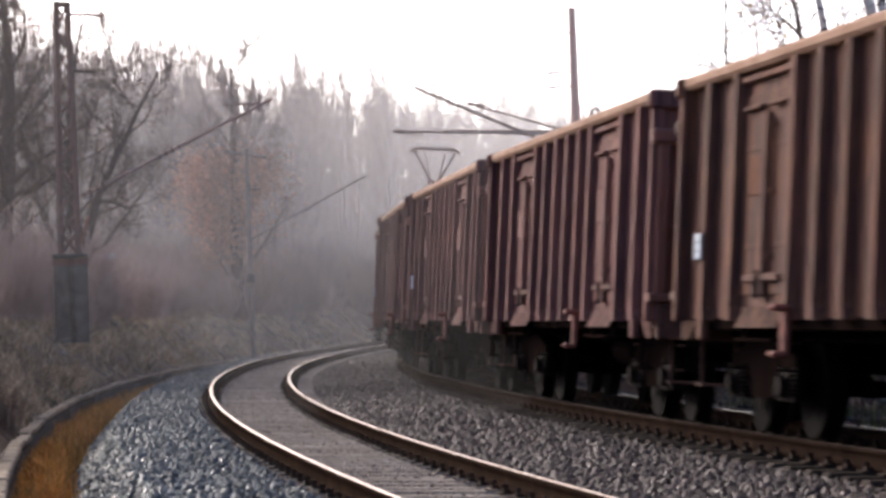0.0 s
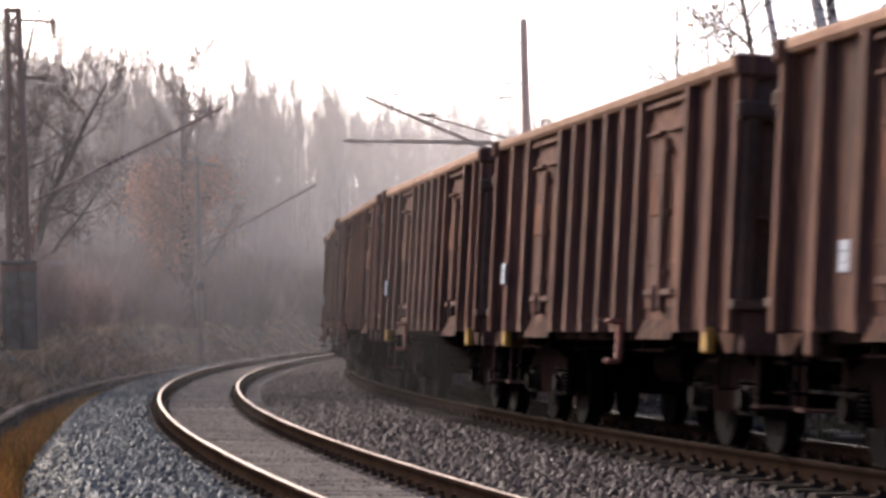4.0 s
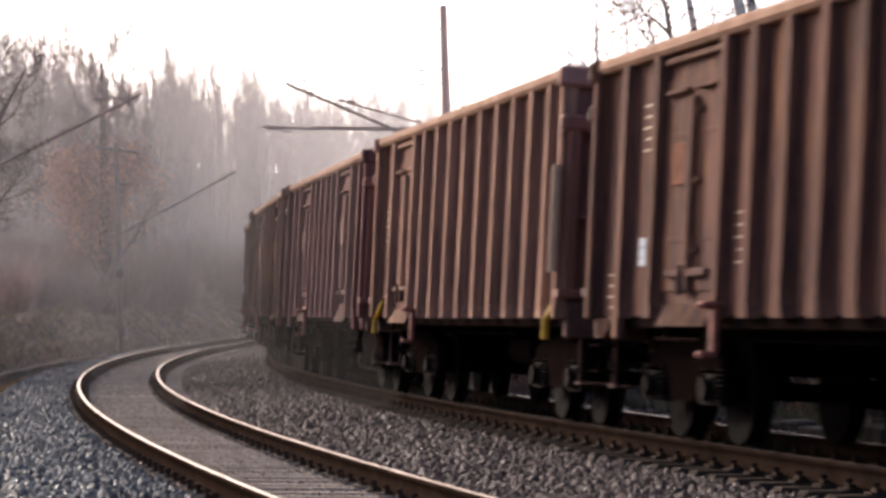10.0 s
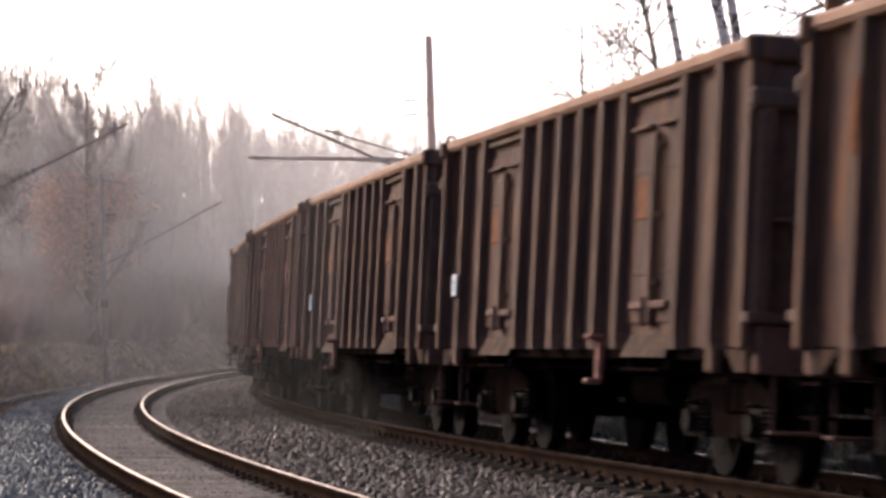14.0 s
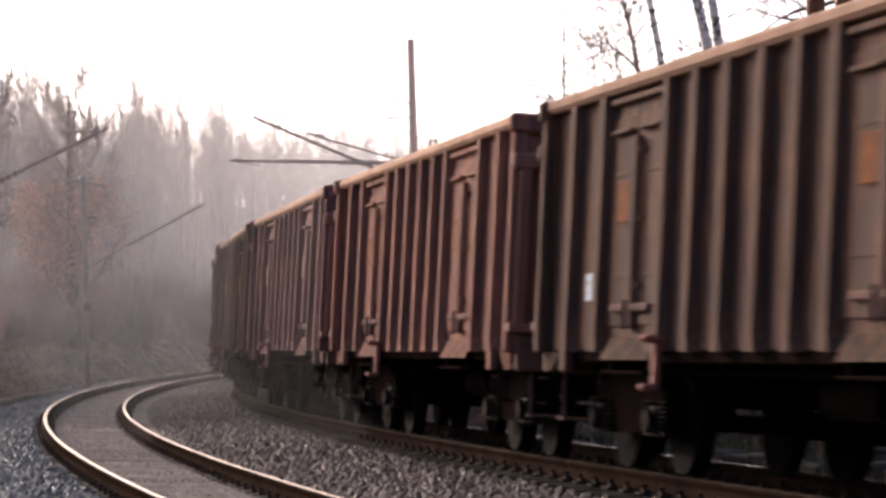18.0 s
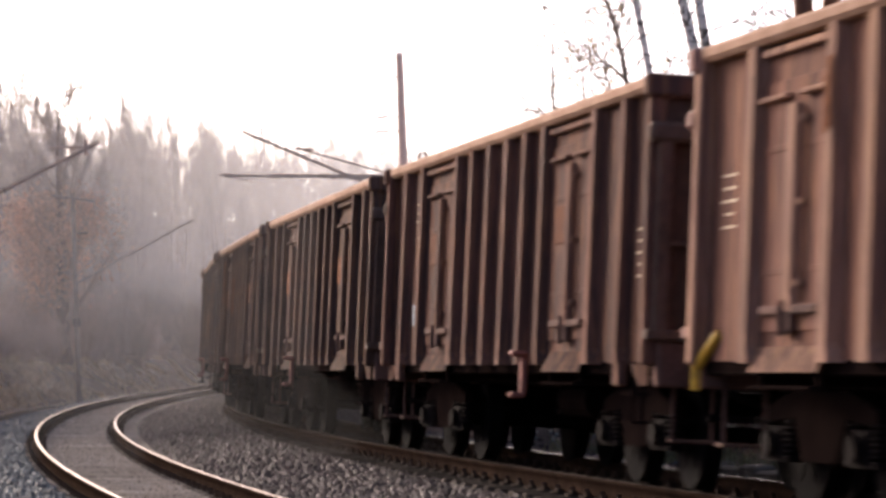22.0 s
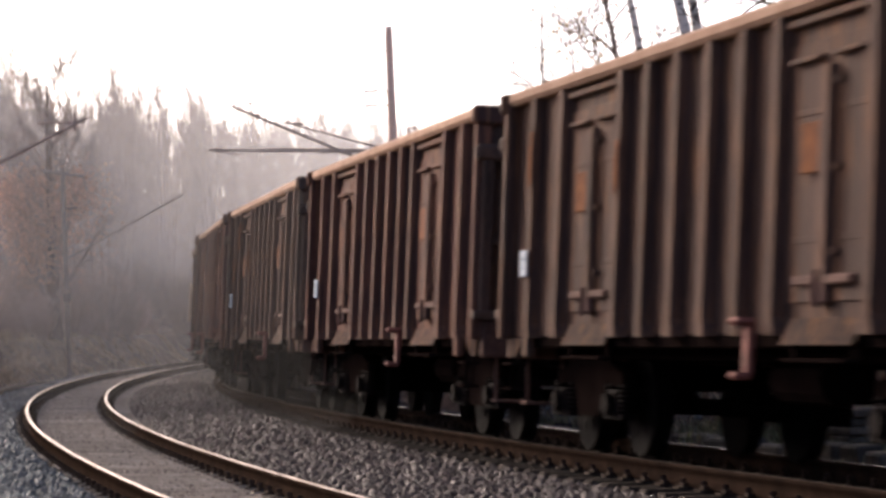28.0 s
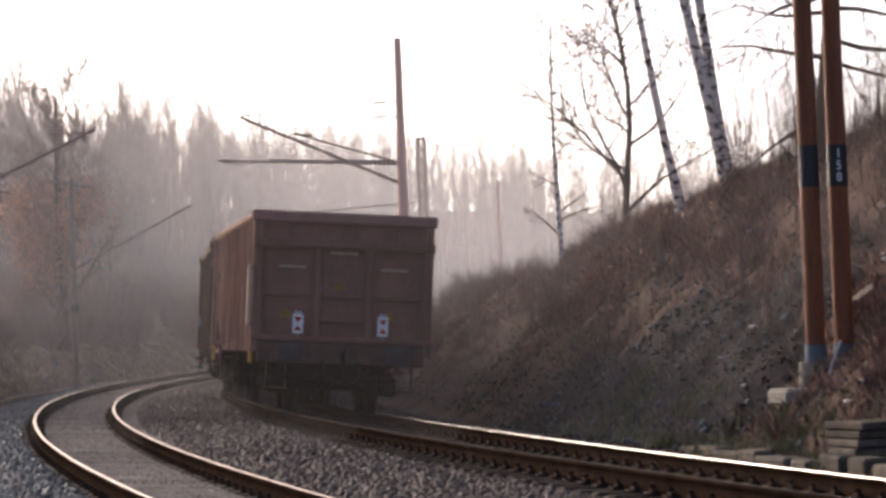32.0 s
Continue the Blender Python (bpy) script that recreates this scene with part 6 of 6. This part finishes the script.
for nm, args, lab in (
        ("bank_grass", (42000, (-74, 40), (8.3, 10.6), (0.08, 0.3), 0.012, M["straw"], 1, None, 800, 1.3, 0.8, False, 0.12), "dry straw-coloured grass on the outer bank"),
        ("bank_grass_green", (10000, (-74, 30), (8.3, 10.0), (0.06, 0.2), 0.012, M["grass_green"], 2, None, 400, 1.3, 0.6, False, 0.1), "low winter-green grass on the outer bank"),
        ("ditch_reeds", (9500, (-82, 10), (7.5, 7.93), (0.2, 0.5), 0.012, M["reed"], 3, lambda s, l: np.full(len(s), -0.74), 420, 1.6, 0.4), "rust-orange dead reeds along the ditch wall"),
        ("slope_grass", (34000, (-72, 20), (-9.5, -4.2), (0.12, 0.42), 0.013, M["grass"], 4, None, 1000, 1.2, 0.6, True, 0.15), "dry grass tufts on the cutting slope"),
        ("slope_litter", (22000, (-74, 20), (-9.0, -3.2), (0.04, 0.16), 0.02, M["stem"], 5, None, 0, 1.2, 1.2, True), "dead leaves and stalks on the cutting slope"),
        ("slope_grass_green", (6000, (-76, -30), (-8.0, -4.2), (0.06, 0.22), 0.012, M["grass_green"], 6, None, 130, 1.0, 0.7, True), "patches of green grass on the cutting slope"),
        ("bank_tussocks", (16000, (-74, 5), (8.35, 10.2), (0.22, 0.5), 0.014, M["straw"], 10, None, 150, 1.2, 1.3, False, 0.1), "drooping straw tussocks on the outer bank"),
        ("slope_tussocks", (22000, (-72, -38), (-9.4, -5.2), (0.2, 0.45), 0.013, M["grass"], 11, None, 380, 1.0, 1.0, True, 0.01), "drooping straw tussocks on the cutting slope"),
        ("foot_grass", (5000, (-78, -58), (-4.6, -3.2), (0.1, 0.35), 0.009, M["grass_green"], 8, None, 60, 1.0, 0.7), "tufts of grass among the blocks at the foot of the cutting"),
        ("scar_grass", (2600, (-76, -50), (-6.4, -3.4), (0.1, 0.35), 0.008, M["stem"], 9, None, 110, 1.0, 1.0), "dead grass hanging over the bare soil"),
        ("crest_grass", (15000, (-64, 30), (-11.0, -5.6), (0.22, 0.55), 0.008, M["grass"], 7, None, 900, 1.0, 0.3), "tall dead stalks on the crest of the cutting")):
    thing(nm, Matrix(), lab, "grass", "", "stuff", blades(nm, *args))

# small stones on the bare soil
def scattered_stones(count, seed, mat):
    rs = np.random.RandomState(seed)
    s, lat = rs.uniform(-70, -46, count), rs.uniform(-7.2, -3.4, count)
    size = 0.02 + 0.07 * rs.rand(count) ** 3
    keep = black_soil(s, lat) | (rs.rand(count) < 0.3)
    s, lat, size = s[keep], lat[keep], size[keep]
    c = world_of(s, lat, ground_z(s, lat) + size * 0.3)
    n = len(s)
    dirs = np.array([(1, 0, 0), (0, 1, 0), (-1, 0, 0), (0, -1, 0), (0, 0, 1), (0, 0, -1)], float)
    v = c[:, None] + dirs[None] * size[:, None, None] * rs.uniform(0.5, 1.3, (n, 6, 3)) + rs.normal(0, 0.2, (n, 6, 3)) * size[:, None, None]
    t = np.array([[0, 1, 4], [1, 2, 4], [2, 3, 4], [3, 0, 4], [1, 0, 5], [2, 1, 5], [3, 2, 5], [0, 3, 5]])
    me = mesh_np("soil_stones", v, ((np.arange(n) * 6)[:, None, None] + t[None]).reshape(-1, 3))
    me.materials.append(mat)
    return me


thing("soil_stones", Matrix(), "small grey stones on the slipped soil", "stones", "", "stuff", scattered_stones(1300, 302, M["stone_blue"]))

# ---- ditch kerb, water, blocks beside the line ----
kerb = thing("ditch_kerb", Matrix(), "concrete kerb wall with weathered cap along the drainage ditch", "kerb wall", "", "structure")
kb, kc = B(), B()
box(kb, (0, 0, -0.62), (1.985, 0.16, 0.62), 0.015)
box(kc, (0, 0.0, -0.24), (1.99, 0.18, 0.09), 0.02)
kb, kc = to_mesh("kerb_block", kb, M["kerb"]), to_mesh("kerb_cap", kc, M["kerb_cap"])
rnd = random.Random(9)
for k in range(56):
    m = upright(-82 + 2 * k, 8.02 + rnd.uniform(-0.012, 0.012), rnd.uniform(-0.015, 0.01)) @ pose(0, 0, 0, 0, 0, rnd.uniform(-0.3, 0.3))
    hang("kerb_block", kb, kerb, m)
    hang("kerb_cap", kc, kerb, m @ Matrix.Translation((rnd.uniform(-0.005, 0.005), rnd.uniform(-0.01, 0.01), rnd.uniform(-0.004, 0.006))))
wall = arc_sweep("stained_wall", [(7.80, -0.62), (7.92, -0.62), (7.92, -1.0), (7.74, -1.0)], -82, 30, 1.0, 0, 0, 0, (M["rust_wall"],))
hang("stained_wall", wall, kerb, None, "iron-stained orange wall foot")
water = arc_sweep("ditch_water", [(6.95, -0.7), (7.8, -0.7)], -90, 40, 1.0, 0, 0, 0, (M["water"],), None, False)
thing("ditch_water", Matrix(), "still water in the drainage ditch", "water", "", "structure", water)

blk = B()
box(blk, (0, 0, 0), (0.95, 0.3, 0.34), 0.03)
blk = to_mesh("concrete_block", blk, M["kerb"])
rnd = random.Random(21)
for k in range(13):
    s = -80 + k * 1.05
    thing("concrete_block", upright(s, -3.3 + rnd.uniform(-0.06, 0.06), -0.47 + rnd.uniform(-0.07, 0.06), rnd.uniform(-0.12, 0.12)) @ Matrix.Diagonal((rnd.uniform(0.6, 1.05), rnd.uniform(0.8, 1.1), 1, 1)),
          "weathered concrete block lying beside the track", "concrete block", "concrete blocks beside the track", "", blk)
slab = to_mesh("slab", box(B(), (0, 0, 0), (0.9, 0.7, 0.09), 0.015), M["kerb"])
for k in range(5):
    thing("concrete_slab", upright(-73.3 + 0.03 * (k % 2), -3.85, -0.34 + 0.1 * k, 0.05 * k), "stacked grey concrete slab", "concrete slab", "stack of concrete slabs", "", slab)
stake = thing("wooden_stake", stand(-53.0, -6.2, 0, 1, 0.1), "broken wooden stake on the slope", "stake")
part("stake_post", rod(B(), (0, 0, 0), (0.04, 0.05, 0.62), 0.07, 7, 0.05), M["bark"], stake)
part("splinter", rod(B(), (0.02, 0.08, 0.2), (0.05, 0.16, 0.55), 0.03, 5, 0.015), M["bark"], stake)
board = thing("old_board", stand(-65.6, -6.35, -0.6) @ pose(0, 0, 0.12, 0, -12, 0), "pale weathered board lying on the slope", "board")
part("plank", box(B(), (0, 0, 0), (1.5, 0.14, 0.05), 0.008), M["wood"], board)
# Pale strip of unknown nature; the two posts are added to carry it.
bar = thing("concrete_barrier", stand(-13.0, 11.2, 0.9), "pale strip on two posts on the bank above the shrubs", "barrier")
part("beam", box(B(), (0, 0, 1.9), (2.2, 0.25, 0.16), 0.02), M["litter"], bar)
for x in (-0.8, 0.8):
    part("post", box(B(), (x, 0, 0.9), (0.16, 0.16, 2.0), 0.02), M["concrete"], bar)
lit = B()
bmesh.ops.create_icosphere(lit, subdivisions=1, radius=0.1)
for v in lit.verts:
    v.co = Vector((v.co.x * random.uniform(0.6, 1.4), v.co.y * random.uniform(0.5, 1.3), v.co.z * 0.4))
lit = to_mesh("litter", lit, M["litter"])
rnd = random.Random(31)
for k in range(34):
    s = rnd.uniform(-70, -30)
    lat = -rnd.uniform(4.4, 8.0)
    if k > 27:
        s, lat = rnd.uniform(-60, -15), rnd.uniform(8.4, 9.4)
    thing("litter", stand(s, lat, rnd.uniform(0, 6), rnd.uniform(0.25, 0.8), -0.05), "small scrap of pale litter on the ground", "litter", "scraps of litter", "", lit)

# ---- thin evening mist across the valley, imitated by added translucent sheets; the nearest also lift dark tones ----
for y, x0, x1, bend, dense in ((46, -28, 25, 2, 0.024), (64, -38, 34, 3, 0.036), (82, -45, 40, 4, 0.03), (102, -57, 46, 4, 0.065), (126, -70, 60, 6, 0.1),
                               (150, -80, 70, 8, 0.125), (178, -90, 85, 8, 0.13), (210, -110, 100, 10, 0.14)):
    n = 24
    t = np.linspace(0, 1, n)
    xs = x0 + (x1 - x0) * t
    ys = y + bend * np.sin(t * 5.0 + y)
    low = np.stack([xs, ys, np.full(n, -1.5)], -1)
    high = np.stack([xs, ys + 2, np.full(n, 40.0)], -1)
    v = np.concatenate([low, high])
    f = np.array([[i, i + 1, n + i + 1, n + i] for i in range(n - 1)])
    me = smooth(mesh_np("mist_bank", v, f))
    me.materials.append(mist_material("mist_stand_in", dense))
    thing("mist_bank", Matrix(), "pale translucent sheet standing in for evening mist across the wooded valley", "mist", "banks of mist", "stuff", me)


# ---- what moves ----
def travelled(t):
    return -0.0018 + 12.48229 * t + -0.0733994 * t ** 2 + 0.00357440 * t ** 3 + -0.000050070 * t ** 4


LEAN = 0.0397


def motions():
    step = 0.5
    times = [step * k for k in range(65)]
    for k, ob in WAGONS:
        mid = FRONT0 - PITCH * (k + 0.5)
        walk(ob, [(t, track_pose(mid + travelled(t), None, RUN_Z, LEAN)) for t in times])
    walk(LOCO, [(t, track_pose(FRONT0 - PITCH * FIRST + 8.1 + travelled(t), None, RUN_Z, LEAN)) for t in times])
    # wheels roll with the way travelled; all wheelsets at one place of a bogie turn alike
    acts = {}
    for ob in [LOCO] + [w for k, w in WAGONS]:
        for o in ob.children_recursive:
            if not o.name.startswith("wheelset"):
                continue
            key = round(o.location.x, 2)
            if key not in acts:
                base = Matrix.Translation(o.location)
                walk(o, [(f / FPS, base @ Matrix.Rotation((travelled(f / FPS) / 0.46) % (2 * math.pi), 4, "Y")) for f in range(32 * FPS + 1)])
                acts[key] = o.animation_data
            else:
                o.rotation_mode = "QUATERNION"
                ad = o.animation_data_create()
                ad.action = acts[key].action
                ad.action_slot = acts[key].action_slot


motions()
